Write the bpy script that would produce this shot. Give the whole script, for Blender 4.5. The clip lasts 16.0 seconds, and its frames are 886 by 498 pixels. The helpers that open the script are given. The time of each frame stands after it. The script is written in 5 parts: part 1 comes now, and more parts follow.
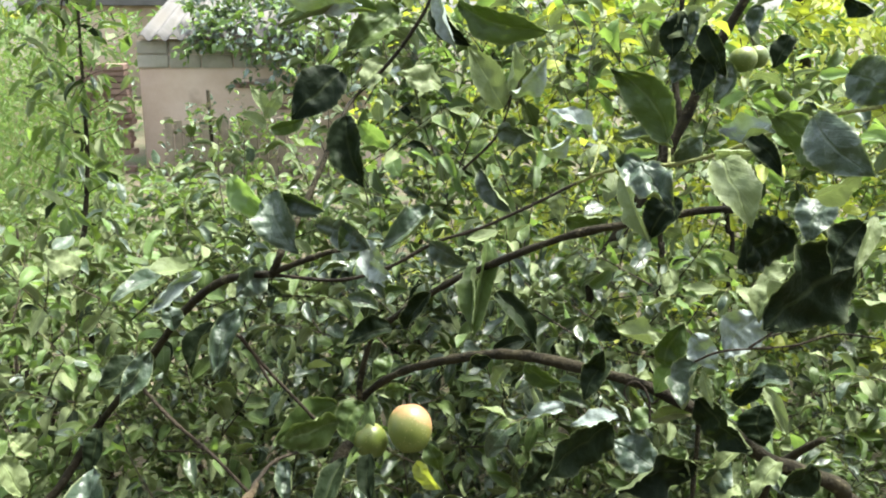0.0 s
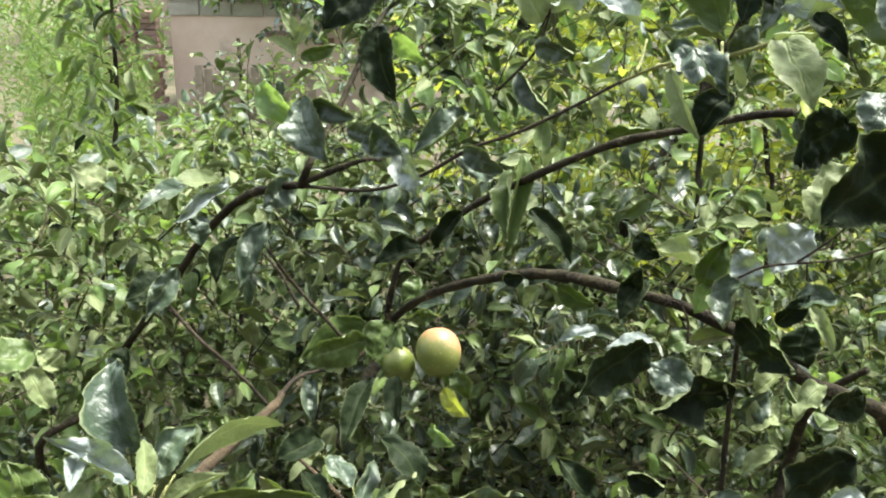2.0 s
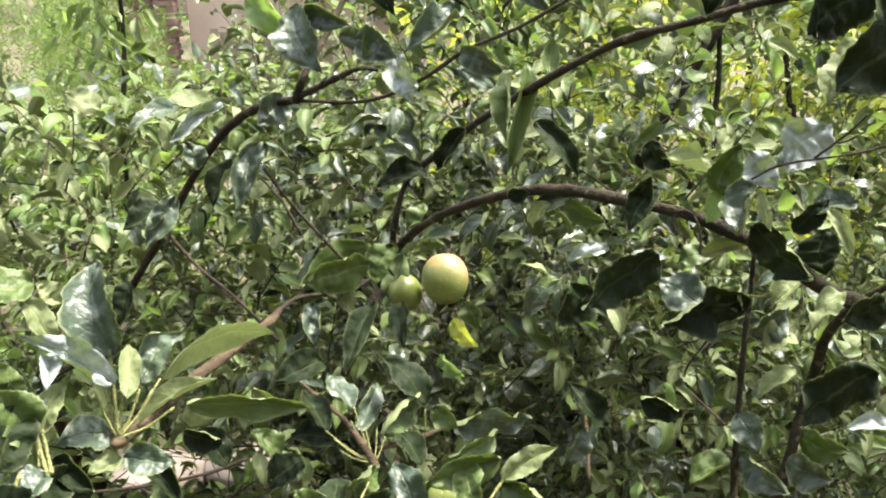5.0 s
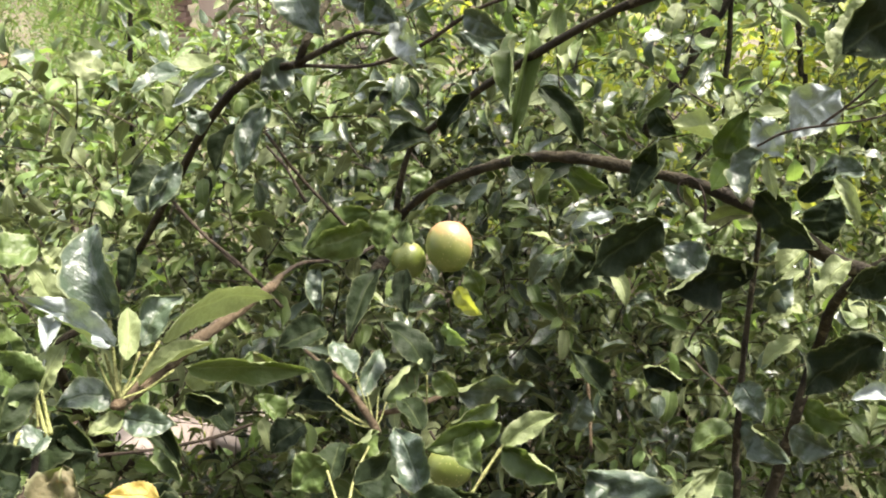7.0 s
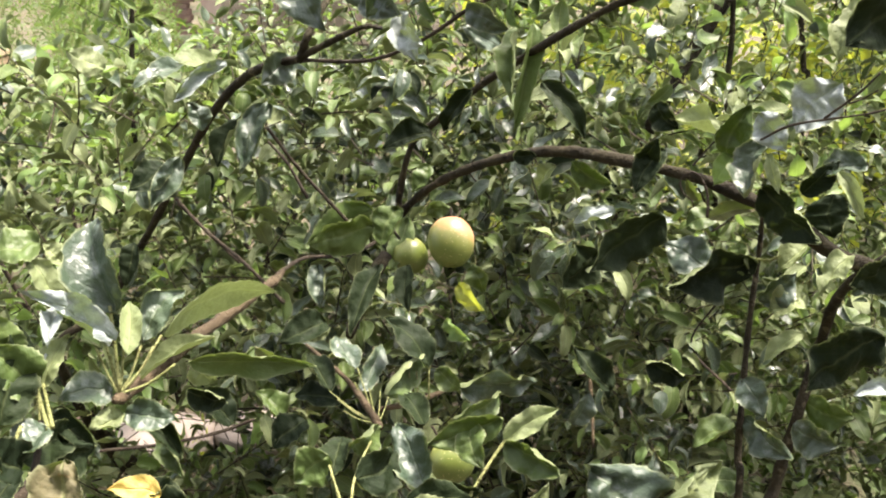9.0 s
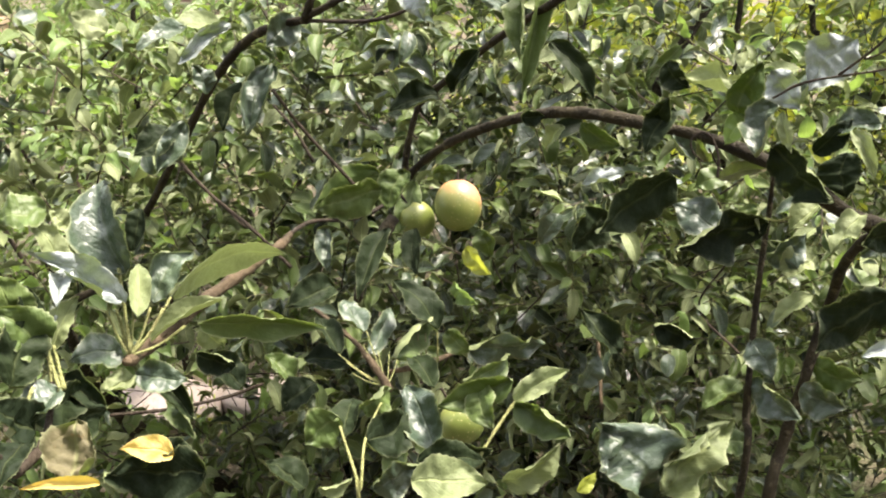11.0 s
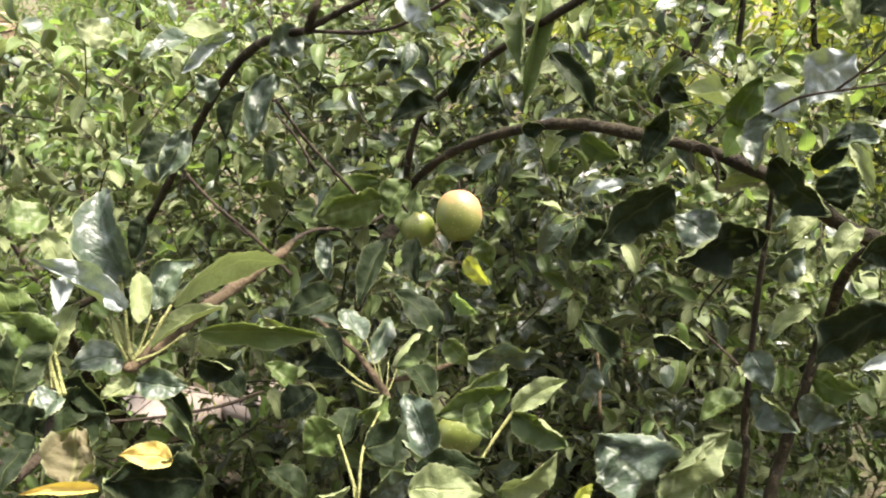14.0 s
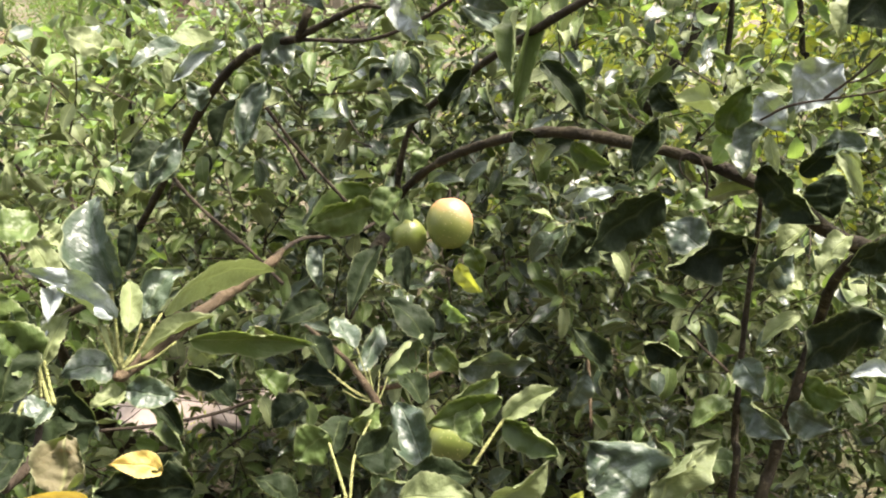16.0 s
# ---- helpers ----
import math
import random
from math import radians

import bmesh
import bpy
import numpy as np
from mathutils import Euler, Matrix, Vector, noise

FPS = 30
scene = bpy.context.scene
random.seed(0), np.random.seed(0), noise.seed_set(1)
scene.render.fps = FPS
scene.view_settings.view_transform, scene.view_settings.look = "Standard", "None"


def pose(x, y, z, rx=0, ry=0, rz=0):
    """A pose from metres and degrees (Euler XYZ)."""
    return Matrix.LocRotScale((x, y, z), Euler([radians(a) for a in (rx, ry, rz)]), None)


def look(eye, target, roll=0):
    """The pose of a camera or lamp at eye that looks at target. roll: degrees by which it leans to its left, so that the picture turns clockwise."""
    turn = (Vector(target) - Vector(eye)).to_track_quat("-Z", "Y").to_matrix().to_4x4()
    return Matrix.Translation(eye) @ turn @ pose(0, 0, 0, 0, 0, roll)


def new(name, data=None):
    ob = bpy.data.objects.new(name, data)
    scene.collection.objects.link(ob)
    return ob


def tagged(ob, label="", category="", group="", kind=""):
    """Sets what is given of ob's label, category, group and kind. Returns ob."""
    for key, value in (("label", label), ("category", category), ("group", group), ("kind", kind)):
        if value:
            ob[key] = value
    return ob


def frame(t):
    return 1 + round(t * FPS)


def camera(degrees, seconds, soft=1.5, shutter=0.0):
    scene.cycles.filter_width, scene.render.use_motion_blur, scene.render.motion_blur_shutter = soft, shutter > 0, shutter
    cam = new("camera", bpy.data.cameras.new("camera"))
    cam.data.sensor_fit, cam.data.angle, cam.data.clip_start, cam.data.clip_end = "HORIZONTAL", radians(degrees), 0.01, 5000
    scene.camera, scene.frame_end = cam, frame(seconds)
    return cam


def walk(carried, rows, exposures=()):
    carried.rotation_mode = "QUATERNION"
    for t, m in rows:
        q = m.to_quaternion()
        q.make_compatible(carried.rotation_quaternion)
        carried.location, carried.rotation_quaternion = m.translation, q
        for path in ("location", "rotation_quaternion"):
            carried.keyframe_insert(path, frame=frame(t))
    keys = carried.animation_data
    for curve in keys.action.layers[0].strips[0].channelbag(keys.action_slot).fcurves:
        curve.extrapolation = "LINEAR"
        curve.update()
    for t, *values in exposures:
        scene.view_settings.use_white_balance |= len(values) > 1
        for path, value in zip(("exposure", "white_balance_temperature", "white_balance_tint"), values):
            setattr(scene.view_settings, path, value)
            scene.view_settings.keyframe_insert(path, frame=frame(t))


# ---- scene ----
cam = camera(54.0, 16.0, soft=2.0)


def row(t, x, y, z, yaw, pitch, roll):
    """A camera row: yaw to the left, pitch upwards, roll to the left, in degrees."""
    return t, pose(x, y, z, 0, 0, yaw) @ pose(0, 0, 0, 90 + pitch) @ pose(0, 0, 0, 0, 0, roll)


walk(cam, [
    row(0.0, 0.000, 0.000, 1.850, -0.07, -15.07, 0.00),
    row(0.5, -0.002, 0.003, 1.839, 0.33, -15.51, 0.20),
    row(1.0, -0.004, 0.005, 1.828, 0.78, -16.21, 0.36),
    row(1.5, -0.003, 0.012, 1.809, 1.34, -17.06, 0.23),
    row(2.0, -0.006, 0.018, 1.788, 1.81, -17.82, 0.57),
    row(2.5, -0.008, 0.023, 1.771, 2.40, -18.53, 0.39),
    row(3.0, 0.005, 0.022, 1.761, 2.61, -18.82, 0.53),
    row(3.5, 0.011, 0.031, 1.745, 2.33, -19.26, 0.87),
    row(4.0, 0.016, 0.034, 1.733, 2.39, -19.48, 0.64),
    row(4.5, 0.017, 0.036, 1.727, 2.74, -19.68, -0.13),
    row(5.0, 0.018, 0.035, 1.720, 3.40, -20.09, -0.96),
    row(7.5, 0.026, 0.038, 1.711, 4.22, -22.10, -0.90),
    row(8.0, 0.023, 0.036, 1.708, 4.29, -22.01, -1.03),
    row(8.5, 0.026, 0.037, 1.711, 4.19, -21.96, -0.89),
    row(11.0, 0.020, 0.040, 1.702, 4.54, -24.21, -1.38),
    row(11.5, 0.023, 0.042, 1.709, 4.35, -24.48, -1.39),
    row(12.0, 0.021, 0.038, 1.707, 4.50, -24.13, -1.29),
    row(12.5, 0.025, 0.038, 1.707, 4.93, -23.87, -1.29),
    row(13.0, 0.022, 0.033, 1.706, 5.02, -23.69, -1.25),
    row(13.5, 0.026, 0.037, 1.708, 5.05, -23.65, -1.14),
    row(14.0, 0.023, 0.036, 1.705, 4.69, -23.62, -0.98),
    row(14.5, 0.025, 0.038, 1.708, 4.50, -23.48, -0.95),
    row(15.0, 0.023, 0.036, 1.705, 4.17, -23.29, -0.91),
    row(15.5, 0.024, 0.036, 1.707, 4.12, -23.21, -0.76),
    row(16.0, 0.023, 0.035, 1.706, 4.03, -23.14, -0.77),
], exposures=[(0.0, 2.36, 6280, 4), (3.0, 2.36, 6450, 9), (3.5, 2.6, 6500, 10.5), (4.5, 2.64, 6570, 12), (5.0, 2.59, 6620, 12.5), (8.0, 2.58, 6790, 16.5), (16.0, 2.58, 6890, 17)])

# ---- light ----
world = bpy.data.worlds.new("sky")
scene.world = world
world.use_nodes = True
wn = world.node_tree
sky = wn.nodes.new("ShaderNodeTexSky")
sky.sky_type = "NISHITA"
sky.sun_disc = False
sky.sun_elevation, sky.sun_rotation = radians(68), radians(58)
sky.air_density, sky.dust_density = 1.0, 3.0
wn.nodes["Background"].inputs["Strength"].default_value = 0.135
veil = wn.nodes.new("ShaderNodeHueSaturation")  # thin cloud takes most of the blue out of the sky
veil.inputs["Saturation"].default_value = 0.38
wn.links.new(sky.outputs["Color"], veil.inputs["Color"])
wn.links.new(veil.outputs["Color"], wn.nodes["Background"].inputs["Color"])
sun = new("sun", bpy.data.lights.new("sun", "SUN"))
sun.data.energy, sun.data.angle, sun.data.color = 3.2, radians(12), (1.0, 0.95, 0.86)
el, az = radians(68), radians(58)
sun.matrix_world = look((0, 0, 8), Vector((0, 0, 8)) - Vector((math.sin(az) * math.cos(el), math.cos(az) * math.cos(el), math.sin(el))))


# ---- materials ----
class Net:
    """A short way to write a node material."""

    def __init__(self, name):
        self.mat = bpy.data.materials.new(name)
        self.mat.use_nodes = True
        self.t = self.mat.node_tree
        self.out = self.t.nodes["Material Output"]
        self.bsdf = self.t.nodes["Principled BSDF"]

    def n(self, kind, links=(), operation="", use_clamp=False, data_type=""):
        node = self.t.nodes.new("ShaderNode" + kind)
        if operation:
            node.operation, node.use_clamp = operation, use_clamp
        if data_type:
            node.data_type = data_type
        for key, value in dict(links).items():
            sock = node.inputs[key]
            if isinstance(value, bpy.types.NodeSocket):
                self.t.links.new(value, sock)
            else:
                sock.default_value = value
        return node

    def math(self, op, a, b=0.0, clamp=False):
        return self.n("Math", {0: a, 1: b}, operation=op, use_clamp=clamp).outputs[0]

    def mix(self, fac, a, b):
        return self.n("Mix", {0: fac, 6: a, 7: b}, data_type="RGBA").outputs[2]

    def noise(self, scale, detail=3.0, vec=None, rough=0.55):
        links = {"Scale": scale, "Detail": detail, "Roughness": rough}
        if vec is not None:
            links["Vector"] = vec
        return self.n("TexNoise", links).outputs["Fac"]

    def ramp(self, fac, lo, hi):
        return self.n("MapRange", {"Value": fac, "From Min": lo, "From Max": hi}).outputs["Result"]

    def lucky(self):
        """A random number of its own for each object and each loose piece."""
        a = self.n("ObjectInfo").outputs["Random"]
        b = self.n("NewGeometry").outputs["Random Per Island"]
        return self.math("FRACT", self.math("ADD", a, self.math("MULTIPLY", b, 7.31)))

    def where(self):
        return self.n("TexCoord").outputs["Object"]

    def put(self, **links):
        for key, value in links.items():
            sock = self.bsdf.inputs[key.replace("_", " ")]
            if isinstance(value, bpy.types.NodeSocket):
                self.t.links.new(value, sock)
            else:
                sock.default_value = value

    def bump(self, height, strength, distance):
        self.put(Normal=self.n("Bump", {"Height": height, "Strength": strength, "Distance": distance}).outputs["Normal"])


def rgb(r, g, b):
    return (r, g, b, 1.0)


def leaf_mat(name, one, two, rough=0.4, shine=0.5, relief_depth=0.004, through_col=(0.20, 0.30, 0.04), through_w=0.3, sheen_tint=0.0, vein=0.2, spots=0.0, edge=0.5):
    """Leaf skin: two greens by chance, a net of veins, pale patches that paint sky sheen as well as mildew, light that
    passes through the blade.
    """
    k = Net(name)
    uv = k.n("TexCoord").outputs["UV"]
    sep = k.n("SeparateXYZ", {0: uv}).outputs
    u, v = sep[0], k.math("ABSOLUTE", k.math("SUBTRACT", sep[1], 0.5))
    luck = k.lucky()
    col = k.mix(luck, rgb(*one), rgb(*two))
    pos = k.n("NewGeometry").outputs["Position"]
    fine = k.noise(260.0, 4.0, pos)
    broad = k.noise(38.0, 3.0, pos)
    col = k.mix(k.math("MULTIPLY", k.ramp(broad, 0.35, 0.7), 0.45), col, rgb(*[c * 1.7 + 0.002 for c in one]))
    rib = k.math("SUBTRACT", 1.0, k.ramp(v, 0.012, 0.045), True)
    sway = k.math("MULTIPLY", k.math("SUBTRACT", broad, 0.5), 0.12)
    side = k.math("SINE", k.math("MULTIPLY", k.math("ADD", sway, k.math("SUBTRACT", u, k.math("MULTIPLY", v, 0.7))), 50.0))
    side = k.ramp(side, 0.6, 1.0)
    veins = k.math("MAXIMUM", rib, k.math("MULTIPLY", side, 0.16))
    col = k.mix(k.math("MULTIPLY", veins, vein), col, rgb(0.34, 0.40, 0.16))
    # Whitish blotches in the colour: reflected sky, and mildew on the palest leaves.
    if sheen_tint:
        tint_mask = k.ramp(k.noise(55.0, 5.0, pos, 0.7), 0.62 - 0.35 * sheen_tint, 0.80 - 0.2 * sheen_tint)
        col = k.mix(k.math("MULTIPLY", tint_mask, min(1.0, 0.3 + sheen_tint * 0.6)), col, rgb(0.31, 0.35, 0.335))
    if spots:
        brown = k.ramp(k.noise(70.0, 2.0, pos), 0.64, 0.72)
        col = k.mix(k.math("MULTIPLY", brown, spots), col, rgb(0.20, 0.11, 0.04))
    # Pale margin paints rim light and the underside shown by curled edges.
    rim = k.math("MULTIPLY", k.ramp(v, 0.445, 0.5), edge)
    col = k.mix(rim, col, rgb(0.33, 0.36, 0.20))
    k.put(Base_Color=col, Roughness=k.math("ADD", k.math("MULTIPLY", fine, 0.25), rough - 0.12), Specular_IOR_Level=shine)
    relief = k.math("ADD", k.math("MULTIPLY", veins, -0.22), k.math("MULTIPLY", k.noise(70.0, 3.0, pos, 0.5), 1.1))
    k.bump(relief, 0.85, relief_depth)
    glow = k.n("BsdfTranslucent", {"Color": k.mix(luck, rgb(*through_col), rgb(*[c * 0.75 for c in through_col]))})
    both = k.n("MixShader", {0: through_w, 1: k.bsdf.outputs[0], 2: glow.outputs[0]})
    k.t.links.new(both.outputs[0], k.out.inputs["Surface"])
    return k.mat


GREEN = leaf_mat("leaf_green", (0.048, 0.078, 0.020), (0.086, 0.122, 0.033), rough=0.44, shine=0.3, through_w=0.30)
# Near-black base colour puts the shade of backlit blades into the leaf.
DARK = leaf_mat("leaf_dark_shaded", (0.006, 0.010, 0.005), (0.013, 0.020, 0.008), rough=0.55, shine=0.05, through_w=0.05, vein=0.06, edge=0.12)
GLOSS = leaf_mat("leaf_shiny", (0.022, 0.038, 0.018), (0.040, 0.060, 0.026), rough=0.30, shine=0.65, relief_depth=0.006, through_w=0.15, vein=0.08, edge=0.4)
UNDER = leaf_mat("leaf_underside", (0.098, 0.122, 0.052), (0.140, 0.165, 0.076), rough=0.6, shine=0.25, through_col=(0.20, 0.26, 0.075), through_w=0.2, vein=0.3)
# Grey patches here are sky sheen painted into the colour.
GREY = leaf_mat("leaf_grey_sheen", (0.028, 0.046, 0.027), (0.046, 0.068, 0.038), rough=0.42, shine=0.45, sheen_tint=0.22, through_w=0.15, vein=0.07)
# Serves mildewed leaves and blades painted pale with bright sky sheen.
WHITE = leaf_mat("leaf_mildew_sheen", (0.13, 0.155, 0.145), (0.17, 0.195, 0.185), rough=0.65, shine=0.15, sheen_tint=0.72, through_w=0.1)
YELLOW = leaf_mat("leaf_yellow", (0.38, 0.28, 0.085), (0.35, 0.27, 0.08), rough=0.6, shine=0.15, through_col=(0.6, 0.5, 0.06), spots=0.5)
LIME = leaf_mat("leaf_yellow_green", (0.25, 0.29, 0.045), (0.34, 0.36, 0.065), rough=0.5, through_col=(0.46, 0.52, 0.05), through_w=0.42)
FRESH = leaf_mat("leaf_fresh_green", (0.080, 0.138, 0.034), (0.120, 0.185, 0.05), rough=0.5, through_col=(0.22, 0.34, 0.06), through_w=0.4)
WEED = leaf_mat("leaf_weed", (0.062, 0.110, 0.026), (0.098, 0.150, 0.040), rough=0.55, shine=0.3, through_col=(0.19, 0.30, 0.06), through_w=0.36)
DRY = leaf_mat("leaf_withered", (0.065, 0.058, 0.030), (0.095, 0.083, 0.045), rough=0.7, shine=0.2, through_w=0.2, spots=0.6)
TWO_FACED = (GREEN, DARK, GREY, GLOSS)


def bark_mat(name, one, two, grain=90.0, lichen=0.3):
    k = Net(name)
    pos = k.where()
    big = k.noise(28.0, 4.0, pos)
    col = k.mix(k.ramp(big, 0.3, 0.7), rgb(*one), rgb(*two))
    spots = k.ramp(k.noise(75.0, 3.0, pos), 0.60, 0.68)
    col = k.mix(k.math("MULTIPLY", spots, lichen), col, rgb(0.15, 0.13, 0.08))
    k.put(Base_Color=col, Roughness=0.8, Specular_IOR_Level=0.12)
    k.bump(k.math("ADD", k.noise(grain, 5.0, pos, 0.7), big), 1.0, 0.009)
    return k.mat


BARK = bark_mat("bark_dark", (0.010, 0.008, 0.005), (0.038, 0.032, 0.017), lichen=0.45)
SHOOT = bark_mat("bark_young", (0.030, 0.022, 0.013), (0.105, 0.078, 0.046), lichen=0.35)
TWIG = bark_mat("bark_twig", (0.018, 0.014, 0.010), (0.052, 0.040, 0.027), lichen=0.08)
STALK = bark_mat("green_stalk", (0.15, 0.17, 0.06), (0.23, 0.23, 0.095), lichen=0.05)


def plain_mat(name, one, two, scale=12.0, rough=0.85, relief=0.3, distance=0.01, stain=None):
    k = Net(name)
    pos = k.n("NewGeometry").outputs["Position"]
    col = k.mix(k.ramp(k.noise(scale, 5.0, pos), 0.3, 0.7), rgb(*one), rgb(*two))
    col = k.mix(k.math("MULTIPLY", k.lucky(), 0.3), col, rgb(*[c * 0.65 for c in one]))
    if stain:
        col = k.mix(k.ramp(k.noise(scale * 0.3, 4.0, pos), 0.52, 0.62), col, rgb(*stain))
    k.put(Base_Color=col, Roughness=rough, Specular_IOR_Level=0.3)
    k.bump(k.noise(scale * 6.0, 4.0, pos), relief, distance)
    return k.mat


def apple_mat(name, low, high, blush_col, blush_w):
    k = Net(name)
    pos = k.where()
    sep = k.n("SeparateXYZ", {0: pos}).outputs
    up = k.ramp(k.math("ADD", sep[2], k.math("MULTIPLY", sep[0], 0.5)), -0.019, 0.031)
    wob = k.math("MULTIPLY", k.math("SUBTRACT", k.noise(45.0, 4.0, pos), 0.5), 0.7)
    col = k.mix(k.math("ADD", up, wob, True), rgb(*low), rgb(*high))
    blush = k.ramp(k.math("ADD", up, wob), 0.45, 0.95)
    col = k.mix(k.math("MULTIPLY", blush, blush_w), col, rgb(*blush_col))
    dots = k.n("TexVoronoi", {"Vector": pos, "Scale": 210.0}).outputs["Distance"]
    col = k.mix(k.math("MULTIPLY", k.math("SUBTRACT", 1.0, k.ramp(dots, 0.10, 0.2)), 0.45), col, rgb(0.46, 0.43, 0.22))
    k.put(Base_Color=col, Roughness=0.42, Specular_IOR_Level=0.45, Subsurface_Weight=0.12, Subsurface_Radius=(0.02, 0.015, 0.005), Subsurface_Scale=0.3)
    k.bump(k.noise(180.0, 3.0, pos), 0.08, 0.001)
    return k.mat


APPLE = apple_mat("apple_skin", (0.095, 0.122, 0.022), (0.25, 0.215, 0.070), (0.42, 0.19, 0.10), 0.85)
APPLE_GREEN = apple_mat("apple_skin_unripe", (0.075, 0.10, 0.018), (0.135, 0.165, 0.034), (0.20, 0.19, 0.055), 0.4)
SOIL = plain_mat("soil", (0.06, 0.05, 0.033), (0.12, 0.10, 0.06), 7.0, 0.95, 0.7, 0.03, (0.05, 0.075, 0.025))
PLASTER = plain_mat("weathered_plaster", (0.50, 0.38, 0.29), (0.58, 0.46, 0.37), 4.0, 0.9, 0.35, 0.01, (0.33, 0.255, 0.19))
BLOCK = plain_mat("concrete_block", (0.26, 0.25, 0.20), (0.36, 0.33, 0.27), 9.0, 0.9, 0.5, 0.01)
TAN_BRICK = plain_mat("pale_brick", (0.30, 0.23, 0.14), (0.42, 0.34, 0.23), 14.0, 0.9, 0.5, 0.01, (0.24, 0.17, 0.10))
BRICK = plain_mat("brick", (0.15, 0.095, 0.075), (0.23, 0.155, 0.12), 14.0, 0.9, 0.5, 0.01)
SLATE = plain_mat("corrugated_slate", (0.085, 0.080, 0.076), (0.14, 0.13, 0.125), 5.0, 0.85, 0.4, 0.008, (0.11, 0.10, 0.09))
STONE = plain_mat("pale_stone", (0.24, 0.20, 0.17), (0.33, 0.28, 0.24), 8.0, 0.9, 0.5, 0.01)
# For the added wall behind the camera; dark, so that it reflects little.
SHADY = plain_mat("dark_fill_blocker", (0.070, 0.058, 0.045), (0.110, 0.092, 0.072), 4.0, 0.9, 0.5, 0.01)
BOARD = plain_mat("grey_board", (0.20, 0.16, 0.12), (0.30, 0.25, 0.19), 10.0, 0.85, 0.5, 0.006)


# ---- builders ----
def part(name, bm, material, parent=None, label=""):
    me = bpy.data.meshes.new(name)
    bm.to_mesh(me)
    bm.free()
    me.materials.append(material)
    ob = new(name, me)
    if parent:
        ob.parent = parent
    return tagged(ob, label)


def empty(name, at, label, category, group="", kind=""):
    ob = new(name)
    ob.location = at
    ob.empty_display_size = 0.1
    return tagged(ob, label, category, group, kind)


def under(ob, parent):
    """Parent ob without moving it."""
    ob.parent = parent
    ob.matrix_parent_inverse = (Matrix() if parent.parent else Matrix.Translation(parent.location)).inverted()
    return ob


def smooth_line(points, steps=6):
    """Catmull-Rom through (x, y, z, r)."""
    p = [np.array(q, float) for q in points]
    p = [2 * p[0] - p[1]] + p + [2 * p[-1] - p[-2]]
    line = []
    for i in range(1, len(p) - 2):
        a, b, c, d = p[i - 1:i + 3]
        for s in range(steps):
            f = s / steps
            line.append(0.5 * (2 * b + (c - a) * f + (2 * a - 5 * b + 4 * c - d) * f * f + (3 * b - a - 3 * c + d) * f ** 3))
    line.append(p[-2])
    return line


def tube_data(line, sides=8, knots=0.0, rng=None):
    """Vertices and faces of a tapered tube along (x, y, z, r)."""
    pts = np.array([q[:3] for q in line])
    rad = np.array([max(q[3], 0.0004) for q in line])
    tang = np.gradient(pts, axis=0)
    tang /= np.linalg.norm(tang, axis=1)[:, None] + 1e-9
    ref = np.array((0.31, -0.9, 0.3))
    verts, faces = [], []
    for i, (p, t) in enumerate(zip(pts, tang)):
        a = np.cross(t, ref)
        a /= np.linalg.norm(a) + 1e-9
        b = np.cross(t, a)
        r = rad[i] * (1 + (rng.uniform(-knots, knots) if rng else 0))
        for s in range(sides):
            w = 2 * math.pi * s / sides
            q = r * (1 + (rng.uniform(-knots, knots) * 0.5 if rng else 0))
            verts.append(p + (a * math.cos(w) + b * math.sin(w)) * q)
    n = len(pts)
    for i in range(n - 1):
        for s in range(sides):
            s2 = (s + 1) % sides
            faces.append((i * sides + s, i * sides + s2, (i + 1) * sides + s2, (i + 1) * sides + s))
    faces.append(tuple(range(sides))[::-1])
    faces.append(tuple(range((n - 1) * sides, n * sides)))
    return verts, faces


def mesh_ob(name, verts, faces, material, smooth=True):
    me = bpy.data.meshes.new(name)
    me.from_pydata([tuple(map(float, v)) for v in verts], [], faces)
    me.materials.append(material)
    if smooth:
        me.shade_smooth()
    return new(name, me)


BRANCH_RNG = np.random.default_rng(5)


def branch(tree, points, material=BARK, label="", name="branch", knots=0.15):
    """A bent, knotty, tapered branch through points (x, y, z, radius), a part of its tree."""
    ob = mesh_ob(name, *tube_data(smooth_line(points), 9, knots, BRANCH_RNG), material)
    return tagged(under(ob, tree), label)


